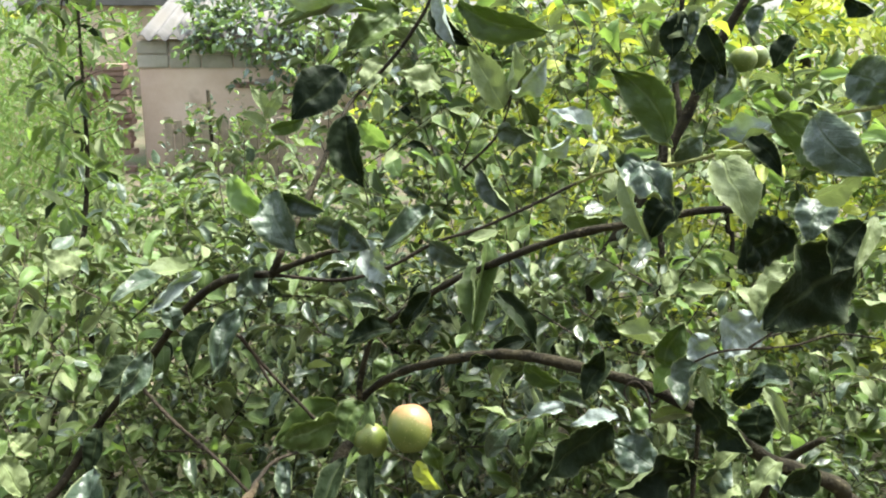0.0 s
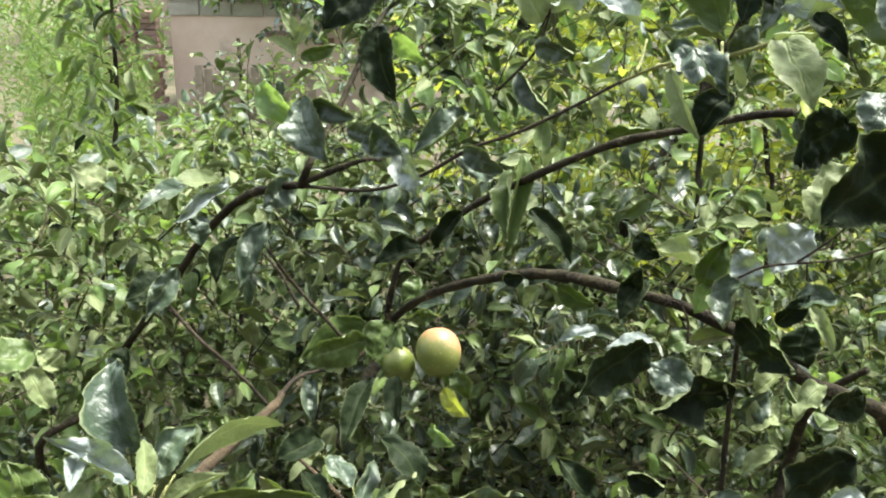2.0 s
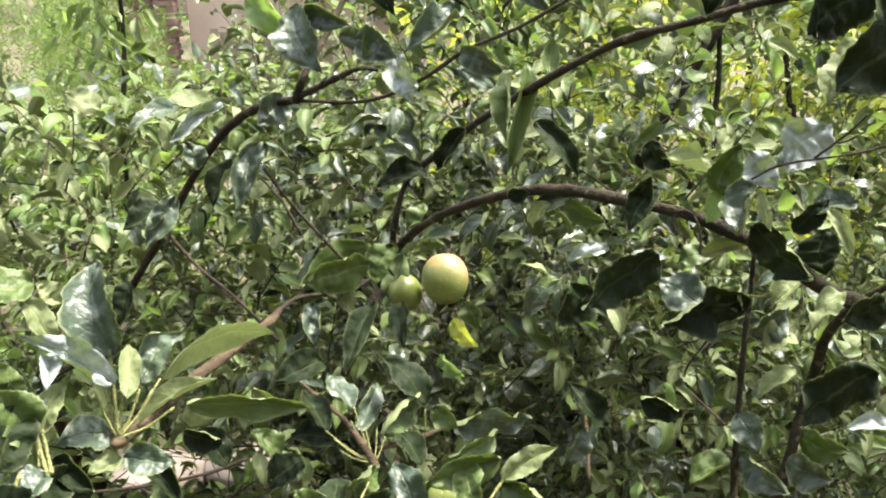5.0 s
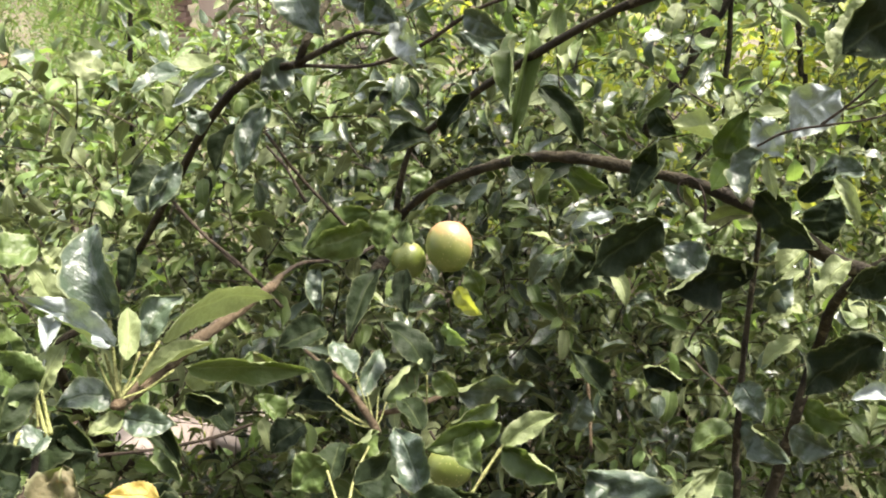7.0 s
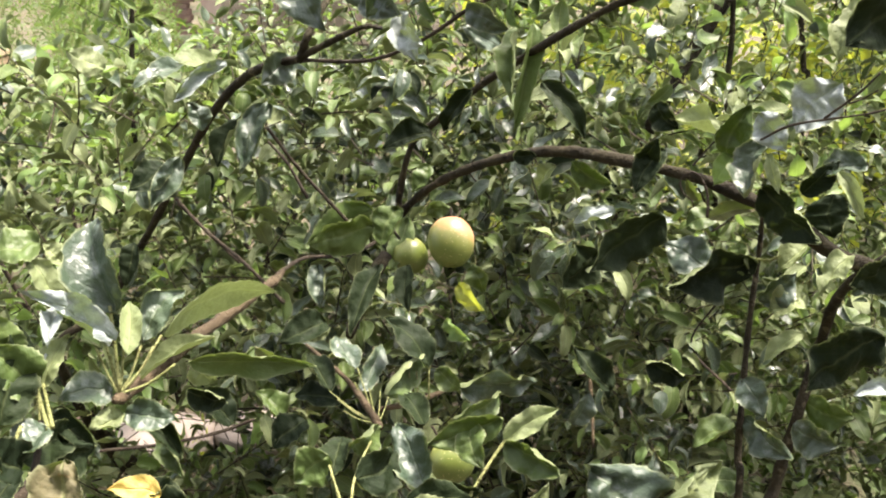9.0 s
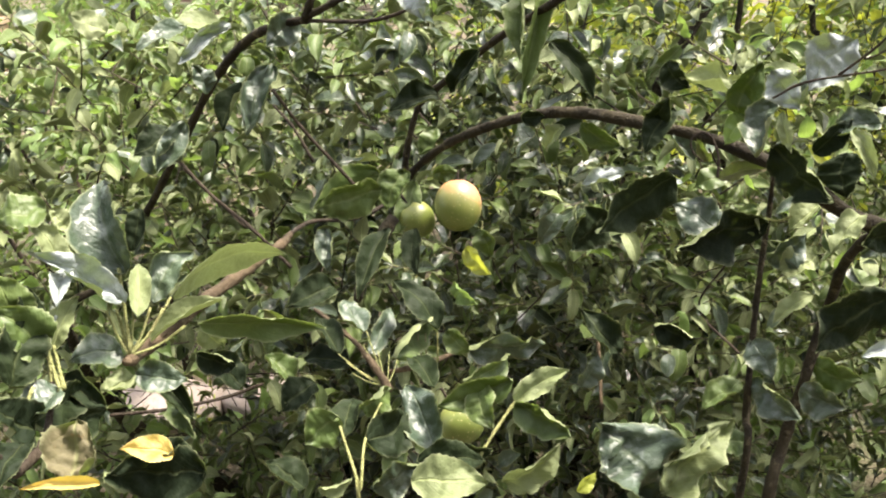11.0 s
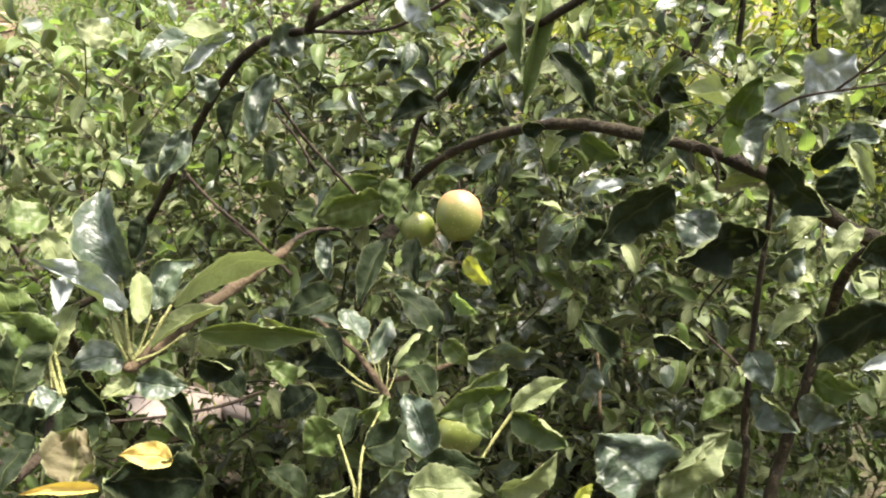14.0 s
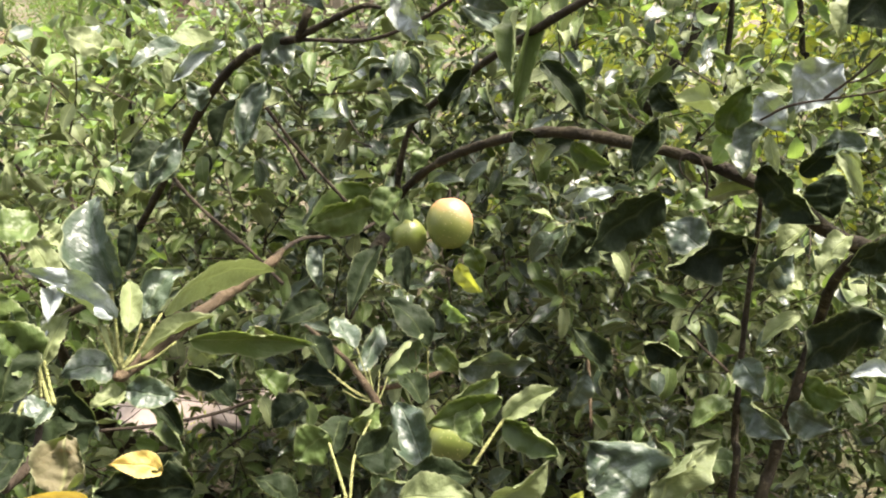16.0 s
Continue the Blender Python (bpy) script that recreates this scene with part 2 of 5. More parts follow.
def leaf_grid(bend, fold, wave, phase, nu=24, nv=4, tooth=0.018, skew=0.0, curl=0.0):
    """A pointed, toothed blade from (0,0,0) to (1,0,0), width 1, with u and v: bent along its length, folded at the rib, its halves curling up or down."""
    ang = np.linspace(-bend / 2, bend / 2, nu + 1) * np.linspace(0.8, 1.2, nu + 1)
    mid = (ang[1:] + ang[:-1]) / 2
    x = np.concatenate([[0], np.cumsum(np.cos(mid))])
    z = np.concatenate([[0], np.cumsum(-np.sin(mid))])
    z, x = z / x[-1], x / x[-1]
    z = z - z[-1] * x
    pts, uvs = [], []
    for i in range(nu + 1):
        u = i / nu
        w = max(0.0, math.sin(math.pi * u ** 0.82)) ** (0.62 + 0.42 * u) * 0.52
        nx, nz = math.sin(ang[i]), math.cos(ang[i])
        half = {0: (0.0, 0.0)}
        for sg in (-1, 1):
            y = lift = 0.0
            for j in range(1, nv + 1):
                v = j / nv
                slope = fold * (1.0 if sg > 0 else 0.75) + curl * (1.0 if sg > 0 else 0.55) * (v - 0.5 / nv) ** 1.5 * (0.6 + 0.7 * math.sin(math.pi * u))
                y += math.cos(slope) / nv
                lift += math.sin(slope) / nv
                half[sg * j] = sg * y * w, 0.66 * lift * w
        for j in range(-nv, nv + 1):
            v = j / nv
            y, lift = half[j]
            if abs(j) == nv and w > 0:
                y *= 1 + 2 * tooth * (1 if i % 2 else -1)
            y += skew * math.sin(math.pi * u) * 0.1
            lift += wave * (math.sin(9 * u + phase + (1.5 if v > 0 else 0)) + (0.4 if nu > 10 else 0) * math.sin(21 * u + 2 * phase + v)) * v * v * (w * 2)
            pts.append((x[i] + lift * nx * 0.5, y, z[i] + lift * nz))
            uvs.append((u, 0.5 + v * 0.5))
    m = 2 * nv + 1
    faces = [(i * m + j, (i + 1) * m + j, (i + 1) * m + j + 1, i * m + j + 1) for i in range(nu) for j in range(m - 1)]
    return np.array(pts), faces, np.array(uvs)


def grid_normals(pts, faces):
    """Unit normals of a blade's vertices."""
    f = np.array(faces)
    fn = np.cross(pts[f[:, 2]] - pts[f[:, 0]], pts[f[:, 3]] - pts[f[:, 1]])
    n = np.zeros_like(pts)
    for k in range(4):
        np.add.at(n, f[:, k], fn)
    return n / (np.linalg.norm(n, axis=1)[:, None] + 1e-12)


def two_faced(pts, faces, uvs, gap):
    """Adds the pale lower face of a blade, a hair under the upper one."""
    n = len(pts)
    nor = grid_normals(pts, faces)
    low = pts - nor * np.sign(nor[:, 2:].mean()) * gap
    return np.concatenate([pts, low]), list(faces) + [tuple(f[k] + n for k in (0, 3, 2, 1)) for f in faces], np.concatenate([uvs, uvs])


def leaf_mesh(name, pts, faces, uvs, material, gap=0.011):
    me = bpy.data.meshes.new(name)
    single = len(faces)
    if material in TWO_FACED:
        pts, faces, uvs = two_faced(pts, faces, uvs, gap)
    me.from_pydata([tuple(p) for p in pts.tolist()], [], faces)
    lay = me.uv_layers.new(name="UVMap")
    idx = np.empty(len(me.loops), int)
    me.loops.foreach_get("vertex_index", idx)
    lay.data.foreach_set("uv", uvs[idx].astype(np.float32).ravel())
    me.materials.append(material)
    if len(faces) > single:
        me.materials.append(UNDER)
        me.polygons.foreach_set("material_index", np.repeat((0, 1), single).astype(np.int32))
    me.shade_smooth()
    return me


LEAF_RNG = random.Random(11)


def leaf(on, base, tip, width, roll, material=GREEN, bend=0.6, fold=0.25, wave=0.08, label="", skew=None, curl=None, crumple=1.0):
    """One blade on a branch from base to tip; roll turns it about its length from facing up."""
    b, t = Vector(base), Vector(tip)
    ax = (t - b)
    length = ax.length
    ax.normalize()
    up = Vector((0, 0, 1)) - ax * ax.z
    up = up.normalized() if up.length > 0.05 else Vector((0, -1, 0))
    up = Matrix.Rotation(radians(roll), 3, ax) @ up
    side = up.cross(ax)
    more = LEAF_RNG.uniform(0.9, 1.3), LEAF_RNG.uniform(1.3, 2.3), LEAF_RNG.uniform(0.7, 1.3)
    by_chance = LEAF_RNG.uniform(0, 6), LEAF_RNG.uniform(-1.3, 1.3), LEAF_RNG.uniform(-0.5, 1.3)
    pts, faces, uvs = leaf_grid(bend * more[0], fold * more[1], wave * more[2], by_chance[0],
                                skew=by_chance[1] if skew is None else skew, curl=by_chance[2] if curl is None else curl)
    pts = pts * np.array((length, width, 0.5 * (length + width)))
    way = Vector((LEAF_RNG.uniform(0, 50), LEAF_RNG.uniform(0, 50), 0))
    for q, (u, v) in zip(pts, uvs):  # the blade is puckered between its veins
        puff = 0.15 * noise.noise(way + Vector((u * 4, v * 3, 0))) + 0.08 * noise.noise(way + Vector((u * 11, v * 8, 7)))
        q[2] += puff * width * crumple
        q[1] += 0.05 * width * noise.noise(way + Vector((u * 3, 4, v))) * crumple
    ob = new("leaf", leaf_mesh("leaf", pts, faces, uvs, material, 0.0007))
    m = Matrix((ax, side, up)).transposed().to_4x4()
    m.translation = b
    ob.matrix_basis = m
    return tagged(under(ob, on), label)


def petiole(on, a, b, r=0.0012, sag=0.004, material=STALK):
    """A leaf stalk between two points."""
    a, b = np.array(a), np.array(b)
    mid = (a + b) / 2 - np.array((0, 0, sag))
    ob = mesh_ob("leaf_stalk", *tube_data(smooth_line([(*a, r * 1.4), (*mid, r), (*b, r)], 4), 6), material)
    return under(ob, on)


def apple(at, radius, label, turn=(0, 0, 0), stalk=0.02, tall=0.95, skin=APPLE):
    """An apple with its hollow at the stalk, a faint waist of five ribs, a stalk and a dry calyx."""
    root = empty("apple", at, label, "apple", "apples on the trees")
    root.rotation_euler = [radians(a) for a in turn]
    verts, faces, rows_, cols = [], [], 18, 26
    for i in range(rows_ + 1):
        f = math.pi * i / rows_
        for j in range(cols):
            w = 2 * math.pi * j / cols
            r = radius * math.sin(f) ** 0.93 * (1 + 0.06 * math.cos(f)) * (1 + 0.02 * math.cos(5 * w + 0.4) * (f / math.pi) + 0.012 * math.cos(2 * w))
            z = radius * tall * math.cos(f)
            if math.sin(f) < 0.32:
                z -= math.copysign(radius * 1.1 * (0.32 - math.sin(f)) ** 1.2, math.cos(f))
            verts.append((r * math.cos(w), r * math.sin(w), z))
    for i in range(rows_):
        for j in range(cols):
            j2 = (j + 1) % cols
            faces.append((i * cols + j, (i + 1) * cols + j, (i + 1) * cols + j2, i * cols + j2))
    body = mesh_ob("fruit", verts, faces, skin)
    body.parent = root
    st = mesh_ob("stalk", *tube_data(smooth_line([(0, 0, radius * 0.7, 0.0016), (0.002, 0, radius * 0.9, 0.0013), (0.005, 0.002, radius * 0.9 + stalk, 0.0017)]), 7), TWIG)
    st.parent = root
    cv, cf = [], []
    for i in range(5):
        w = 2 * math.pi * i / 5
        k = len(cv)
        cv += [(0.003 * math.cos(w - 0.6), 0.003 * math.sin(w - 0.6), -radius * 0.80), (0.003 * math.cos(w + 0.6), 0.003 * math.sin(w + 0.6), -radius * 0.80),
               (0.007 * math.cos(w), 0.007 * math.sin(w), -radius * 0.93)]
        cf.append((k, k + 1, k + 2))
    ca = mesh_ob("calyx", cv, cf, TWIG)
    ca.parent = root
    return root


# Blades for the crowns: bends, folds and curls shared by all; the plain set is for plants that stay far off.
SHAPES = ((0.5, 0.35, 0.06, 0, 1, 0.9), (1.1, 0.50, 0.07, 1, -1, 1.2), (1.7, 0.30, 0.08, 2, 1, -0.7), (-0.8, 0.60, 0.06, 3, -1, 0.9), (0.8, 0.85, 0.05, 4, 0.5, 0.7),
          (1.3, -0.3, 0.09, 5, -0.5, 1.4), (0.4, 1.05, 0.04, 2.5, 0.5, 0.3), (2.3, 0.5, 0.07, 0.7, -0.5, 0.8), (1.5, 0.9, 0.06, 1.7, 1, 0.5), (-1.3, 0.4, 0.08, 3.3, 1, 1.1),
          (0.9, 0.6, 0.05, 4.4, -1.2, 1.5), (1.9, 0.7, 0.06, 5.2, 1.3, 1.0))
FORMS = [leaf_grid(bd, 0.75 * fo, wa, ph, 7, 2, 0.02, sk, 0.75 * cu) for bd, fo, wa, ph, sk, cu in SHAPES]
FAR_FORMS = [leaf_grid(bd, fo, wa, ph, 4, 1, 0.0, sk, cu) for bd, fo, wa, ph, sk, cu in SHAPES]
FORM_NORMALS = [grid_normals(p * np.array((1, 0.5, 0.75)), f) for p, f, _ in FORMS]
FORM_NORMALS = [n * math.copysign(1, n[:, 2].mean()) for n in FORM_NORMALS]
BLADES = {}


def blade(i, material):
    """The shared mesh of form i in a material, 1 m long and 1 m wide."""
    if (i, material.name) not in BLADES:
        BLADES[i, material.name] = leaf_mesh("leaf", *FORMS[i], material)
    return BLADES[i, material.name]


def share_out(plants, seed, forms=None):
    """A crown for each plant, and a way to find the one whose plant stands nearest."""
    crowns = [Crown(seed + i, forms or FORMS) for i in range(len(plants))]

    def nearest(x, y):
        return crowns[min(range(len(plants)), key=lambda i: (plants[i].location.x - x) ** 2 + (plants[i].location.y - y) ** 2)]
    return crowns, nearest


class Crown:
    """Collects the blades and twigs of one plant, then links the first ones as leaves of their own and joins the rest."""

    def __init__(self, seed, forms=FORMS):
        self.r = np.random.default_rng(seed)
        self.forms = forms
        self.blades, self.tubes, self.stalks = [], [], []

    def blade(self, at, axis, normal, length, width, material):
        self.blades.append((int(self.r.integers(len(FORMS))), at, axis, normal, length, width, material))

    def twig(self, at, way, length, n, size, palette, droop=0.35, up=1.0, slim=0.58, rad=0.0016, spread=0.75, start=0.15):
        """A bent twig with n blades set round it."""
        r = self.r
        way = np.array(way, float)
        way /= np.linalg.norm(way)
        bow = r.normal(0, 0.25, 3)
        pts = []
        for f in np.linspace(0, 1, 5):
            pts.append(np.array(at) + way * length * f + bow * length * f * f * 0.5)
        self.tubes.append([(*p, rad * (1.25 - 0.8 * i / 4)) for i, p in enumerate(pts)])
        side0 = np.cross(way, (0.3, 0.2, 1.0))
        side0 /= np.linalg.norm(side0) + 1e-9
        side1 = np.cross(way, side0)
        names, weights = zip(*palette)
        weights = np.array(weights) / sum(weights)
        for i in range(n):
            f = start + (1 - start) * (i + r.uniform(0, 0.6)) / n
            p = np.array(at) + way * length * f + bow * length * f * f * 0.5
            w = i * 2.4 + r.normal(0, 0.4)
            out = side0 * math.cos(w) + side1 * math.sin(w)
            ax = out * spread + way * r.uniform(0.2, 0.9) + np.array((0, 0, -droop * r.uniform(0.2, 1.8)))
            ax /= np.linalg.norm(ax)
            nor = np.array((r.normal(0, 0.75), r.normal(0, 0.75), up)) + way * 0.4
            nor -= ax * (nor @ ax)
            nor /= np.linalg.norm(nor) + 1e-9
            s = size * r.uniform(0.42, 1.35)
            self.stalks.append([(*p, 0.0010), (*(p + ax * 0.14 * s - np.array((0, 0, 0.02 * s))), 0.0008), (*(p + ax * 0.27 * s), 0.0008)])
            self.blade(p + ax * 0.25 * s, ax, nor, s, s * slim * r.uniform(0.8, 1.25), names[r.choice(len(names), p=weights)])

    def frond(self, at, way, length, pairs, size, palette):
        """A feathered leaf: leaflets in two rows along a drooping stalk."""
        r = self.r
        way = np.array(way, float)
        way /= np.linalg.norm(way)
        nor = np.array((r.normal(0, 0.3), r.normal(-0.4, 0.3), 1.0))
        nor -= way * (nor @ way)
        nor /= np.linalg.norm(nor)
        side = np.cross(nor, way)
        mat = palette[int(r.integers(len(palette)))]
        at = np.array(at)
        line = [at + way * length * f - np.array((0, 0, 0.25 * length * f * f)) for f in np.linspace(0, 1, 5)]
        self.tubes.append([(*p, 0.0022 - 0.0003 * i) for i, p in enumerate(line)])
        for i in range(pairs):
            f = 0.2 + 0.8 * i / (pairs - 1)
            p = at + way * length * f - np.array((0, 0, 0.25 * length * f * f))
            for sg in (-1, 1):
                ax = side * sg + way * 0.45 + np.array((0, 0, -0.25)) + r.normal(0, 0.12, 3)
                ax /= np.linalg.norm(ax)
                n2 = nor - ax * (nor @ ax)
                n2 /= np.linalg.norm(n2)
                s = size * (1.1 - 0.5 * abs(f - 0.5)) * r.uniform(0.85, 1.1)
                self.blade(p, ax, n2, s, s * 0.36, mat)

    def clear(self, inside):
        """Takes away the blades and stalks whose foot lies where inside(p) is true."""
        keep = [not inside(b[1]) for b in self.blades]
        self.stalks = [q for q, k in zip(self.stalks, keep) if k]
        self.blades = [q for q, k in zip(self.blades, keep) if k]

    def finish(self, plant, singles=0, twig_mat=TWIG, label="leaves of the crown", key=None, backed=False):
        """Link: up to `singles` blades as objects (those smallest by key first), the rest as one mesh, the twigs as another."""
        b = self.blades
        if key:
            b.sort(key=lambda q: key(q[1]))
        for form, at, ax, nor, ln, wd, mat in b[:singles]:
            side = np.cross(nor, ax)
            m = np.eye(4)
            m[:3, 0], m[:3, 1], m[:3, 2], m[:3, 3] = ax * ln, side * wd, nor * 0.75 * ln, at
            ob = new("leaf", blade(form, mat))
            ob.matrix_basis = Matrix(m.tolist())
            under(ob, plant)
        rest = b[singles:]
        if rest:
            mats = []
            vs, fs, uv, mi, off = [], [], [], [], 0
            for form, at, ax, nor, ln, wd, mat in rest:
                pts, faces, uvs = self.forms[form]
                side = np.cross(nor, ax)
                vs.append(at + pts[:, :1] * (ax * ln) + pts[:, 1:2] * (side * wd) + pts[:, 2:] * (nor * 0.75 * ln))
                fs.append(np.array(faces) + off)
                off += len(pts)
                uv.append(uvs)
                if mat not in mats:
                    mats.append(mat)
                mi += [mats.index(mat)] * len(faces)
                if backed and mat in TWO_FACED:
                    vs.append(vs[-1] - 0.0007 * (FORM_NORMALS[form] @ np.array((ax, side, nor))))
                    fs.append(fs[-1][:, [0, 3, 2, 1]] + len(pts))
                    off += len(pts)
                    uv.append(uvs)
                    if UNDER not in mats:
                        mats.append(UNDER)
                    mi += [mats.index(UNDER)] * len(faces)
            me = bpy.data.meshes.new("foliage")
            vs, fs, uv = np.concatenate(vs), np.concatenate(fs), np.concatenate(uv)
            me.vertices.add(len(vs))
            me.vertices.foreach_set("co", vs.astype(np.float32).ravel())
            me.loops.add(fs.size)
            me.loops.foreach_set("vertex_index", fs.astype(np.int32).ravel())
            me.polygons.add(len(fs))
            me.polygons.foreach_set("loop_start", np.arange(0, fs.size, 4, dtype=np.int32))
            me.update(calc_edges=True)
            lay = me.uv_layers.new(name="UVMap")
            lay.data.foreach_set("uv", uv[fs.ravel()].astype(np.float32).ravel())
            for mat in mats:
                me.materials.append(mat)
            me.polygons.foreach_set("material_index", np.array(mi, dtype=np.int32))
            me.shade_smooth()
            me.validate()
            tagged(under(new("foliage", me), plant), label, kind="stuff")
        self.bundle(self.tubes, "brushwood", twig_mat, plant, "thin brown twigs of the crown")
        if backed:
            self.bundle(self.stalks, "stalk_mass", STALK, plant, "pale green leaf stalks")

    def bundle(self, tubes, name, material, plant, label):
        """Many thin tubes of equal count of rings as one mesh."""
        t = np.array(tubes)  # tube, ring, (x, y, z, r)
        rings = t.shape[1]
        tang = np.gradient(t[:, :, :3], axis=1)
        a = np.cross(tang, (0.31, -0.9, 0.3))
        a /= np.linalg.norm(a, axis=2)[..., None] + 1e-9
        c = np.cross(tang, a)
        c /= np.linalg.norm(c, axis=2)[..., None] + 1e-9
        w = np.arange(3) * math.pi / 1.5
        ring = a[:, :, None] * np.cos(w)[:, None] + c[:, :, None] * np.sin(w)[:, None]
        vs = (t[:, :, None, :3] + ring * t[:, :, None, 3:]).reshape(-1, 3)
        one = [(i * 3 + q, i * 3 + (q + 1) % 3, i * 3 + 3 + (q + 1) % 3, i * 3 + 3 + q) for i in range(rings - 1) for q in range(3)]
        fs = (np.array(one)[None] + (np.arange(len(t)) * 3 * rings)[:, None, None]).reshape(-1, 4)
        tagged(under(mesh_ob(name, vs.tolist(), fs.tolist(), material), plant), label, kind="stuff")


# ---- the apple tree close by ----
near_tree = empty("apple_tree", (1.05, 0.95, 0.0), "apple tree with arching dark branches, drooping leaves and fruit", "tree", "apple trees")
trunk = branch(near_tree, [(1.050, 0.950, -0.050, 0.0600), (1.020, 0.970, 0.500, 0.0500), (0.980, 0.970, 0.950, 0.0420), (0.930, 0.960, 1.250, 0.0360), (0.880, 0.950, 1.500, 0.0300), (0.950, 0.980, 1.900, 0.0260), (1.050, 1.000, 2.300, 0.0200)], BARK, "dark leaning trunk of an apple tree", "trunk")
arch = branch(near_tree, [(0.950, 0.970, 1.100, 0.0200), (0.535, 0.942, 1.259, 0.0122), (0.466, 0.918, 1.314, 0.0101), (0.374, 0.907, 1.356, 0.0090), (0.321, 0.939, 1.388, 0.0079), (0.253, 0.987, 1.409, 0.0076), (0.181, 1.015, 1.420, 0.0072), (0.120, 1.045, 1.424, 0.0070), (0.068, 1.068, 1.419, 0.0068), (0.005, 1.113, 1.392, 0.0061), (-0.058, 1.180, 1.347, 0.0058), (-0.111, 1.231, 1.293, 0.0058), (-0.128, 1.239, 1.261, 0.0047), (-0.138, 1.230, 1.215, 0.0036)], BARK, "arching dark branch that bears the apples", "branch")
sub = branch(near_tree, [(-0.123, 1.237, 1.268, 0.0047), (-0.126, 1.233, 1.302, 0.0047), (-0.104, 1.228, 1.384, 0.0047), (-0.065, 1.201, 1.426, 0.0055), (-0.017, 1.153, 1.474, 0.0051), (0.032, 1.101, 1.518, 0.0047), (0.140, 0.959, 1.606, 0.0047), (0.212, 0.911, 1.634, 0.0042), (0.263, 0.881, 1.653, 0.0042), (0.298, 0.850, 1.663, 0.0042)], BARK, "long dark shoot with a cut end", "branch")
joint = branch(near_tree, [(-0.600, 2.000, -0.050, 0.0300), (-0.850, 1.750, 0.400, 0.0250), (-0.765, 1.356, 0.946, 0.0085), (-0.687, 1.385, 1.030, 0.0076), (-0.608, 1.425, 1.150, 0.0068), (-0.473, 1.258, 1.307, 0.0060), (-0.373, 1.175, 1.436, 0.0060), (-0.302, 1.118, 1.501, 0.0060), (-0.249, 1.075, 1.525, 0.0055), (-0.210, 1.044, 1.537, 0.0051)], BARK, "dark branch rising from low in the crown", "branch")
upright = branch(near_tree, [(-0.212, 1.044, 1.537, 0.0050), (-0.198, 1.045, 1.569, 0.0045), (-0.178, 1.111, 1.613, 0.0040), (-0.159, 1.174, 1.662, 0.0040), (-0.141, 1.234, 1.709, 0.0035), (-0.130, 1.288, 1.731, 0.0033), (-0.076, 1.296, 1.784, 0.0030), (-0.034, 1.300, 1.840, 0.0028), (0.002, 1.299, 1.902, 0.0025), (0.054, 1.293, 1.970, 0.0020)], BARK, "", "branch")
side = branch(near_tree, [(-0.210, 1.045, 1.539, 0.0045), (-0.175, 1.025, 1.557, 0.0040), (-0.129, 0.996, 1.579, 0.0030), (-0.112, 1.020, 1.574, 0.0022)], BARK, "", "branch")
shoot = branch(near_tree, [(-0.208, 1.044, 1.535, 0.0026), (-0.123, 0.997, 1.543, 0.0023), (-0.060, 0.958, 1.571, 0.0022), (-0.008, 0.929, 1.607, 0.0021), (0.041, 0.903, 1.630, 0.0019), (0.092, 0.875, 1.661, 0.0018), (0.133, 0.845, 1.690, 0.0017)], TWIG, "long thin shoot", "branch")
shoot_tip = branch(near_tree, [(0.133, 0.845, 1.690, 0.0018), (0.166, 0.821, 1.708, 0.0018), (0.209, 0.762, 1.723, 0.0019), (0.241, 0.713, 1.744, 0.0018), (0.273, 0.662, 1.772, 0.0016), (0.313, 0.623, 1.787, 0.0014)], STALK, "pale downy tip of the long shoot", "branch")
tw1 = branch(near_tree, [(-0.257, 1.039, 1.456, 0.0020), (-0.233, 1.066, 1.402, 0.0021), (-0.203, 1.076, 1.359, 0.0021), (-0.171, 1.083, 1.316, 0.0024)], TWIG, "", "branch")
tw2 = branch(near_tree, [(-0.479, 1.231, 1.328, 0.0024), (-0.406, 1.185, 1.271, 0.0024), (-0.343, 1.160, 1.228, 0.0026), (-0.281, 1.127, 1.181, 0.0028)], TWIG, "", "branch")
stem = branch(near_tree, [(0.345, 1.071, 1.345, 0.0025), (0.352, 1.088, 1.278, 0.0034), (0.350, 1.084, 1.217, 0.0039), (0.345, 1.063, 1.128, 0.0042), (0.341, 1.031, 1.017, 0.0049), (0.340, 1.005, 0.897, 0.0055), (0.340, 1.080, -0.020, 0.0120)], BARK, "straight upright stem", "branch")
lean = branch(near_tree, [(0.512, 1.060, 1.300, 0.0045), (0.498, 1.110, 1.250, 0.0065), (0.497, 1.184, 1.172, 0.0072), (0.520, 1.271, 1.054, 0.0079), (0.493, 1.244, 0.947, 0.0087), (0.472, 1.232, 0.825, 0.0093), (0.449, 1.192, 0.683, 0.0109), (0.500, 1.250, -0.020, 0.0240)], BARK, "leaning dark stem", "branch")
link = branch(near_tree, [(-0.129, 1.246, 1.252, 0.0030), (-0.180, 1.131, 1.256, 0.0024), (-0.207, 0.983, 1.312, 0.0022), (-0.211, 0.892, 1.336, 0.0025), (-0.210, 0.861, 1.343, 0.0030)], TWIG, "", "branch")
tuft = branch(near_tree, [(-0.208, 0.872, 1.342, 0.0030), (-0.211, 0.844, 1.343, 0.0050), (-0.232, 0.774, 1.344, 0.0060), (-0.246, 0.701, 1.350, 0.0060), (-0.261, 0.645, 1.349, 0.0056), (-0.270, 0.609, 1.350, 0.0055), (-0.272, 0.596, 1.353, 0.0030)], SHOOT, "reddish-brown stubby shoot with a rosette of leaves", "branch")
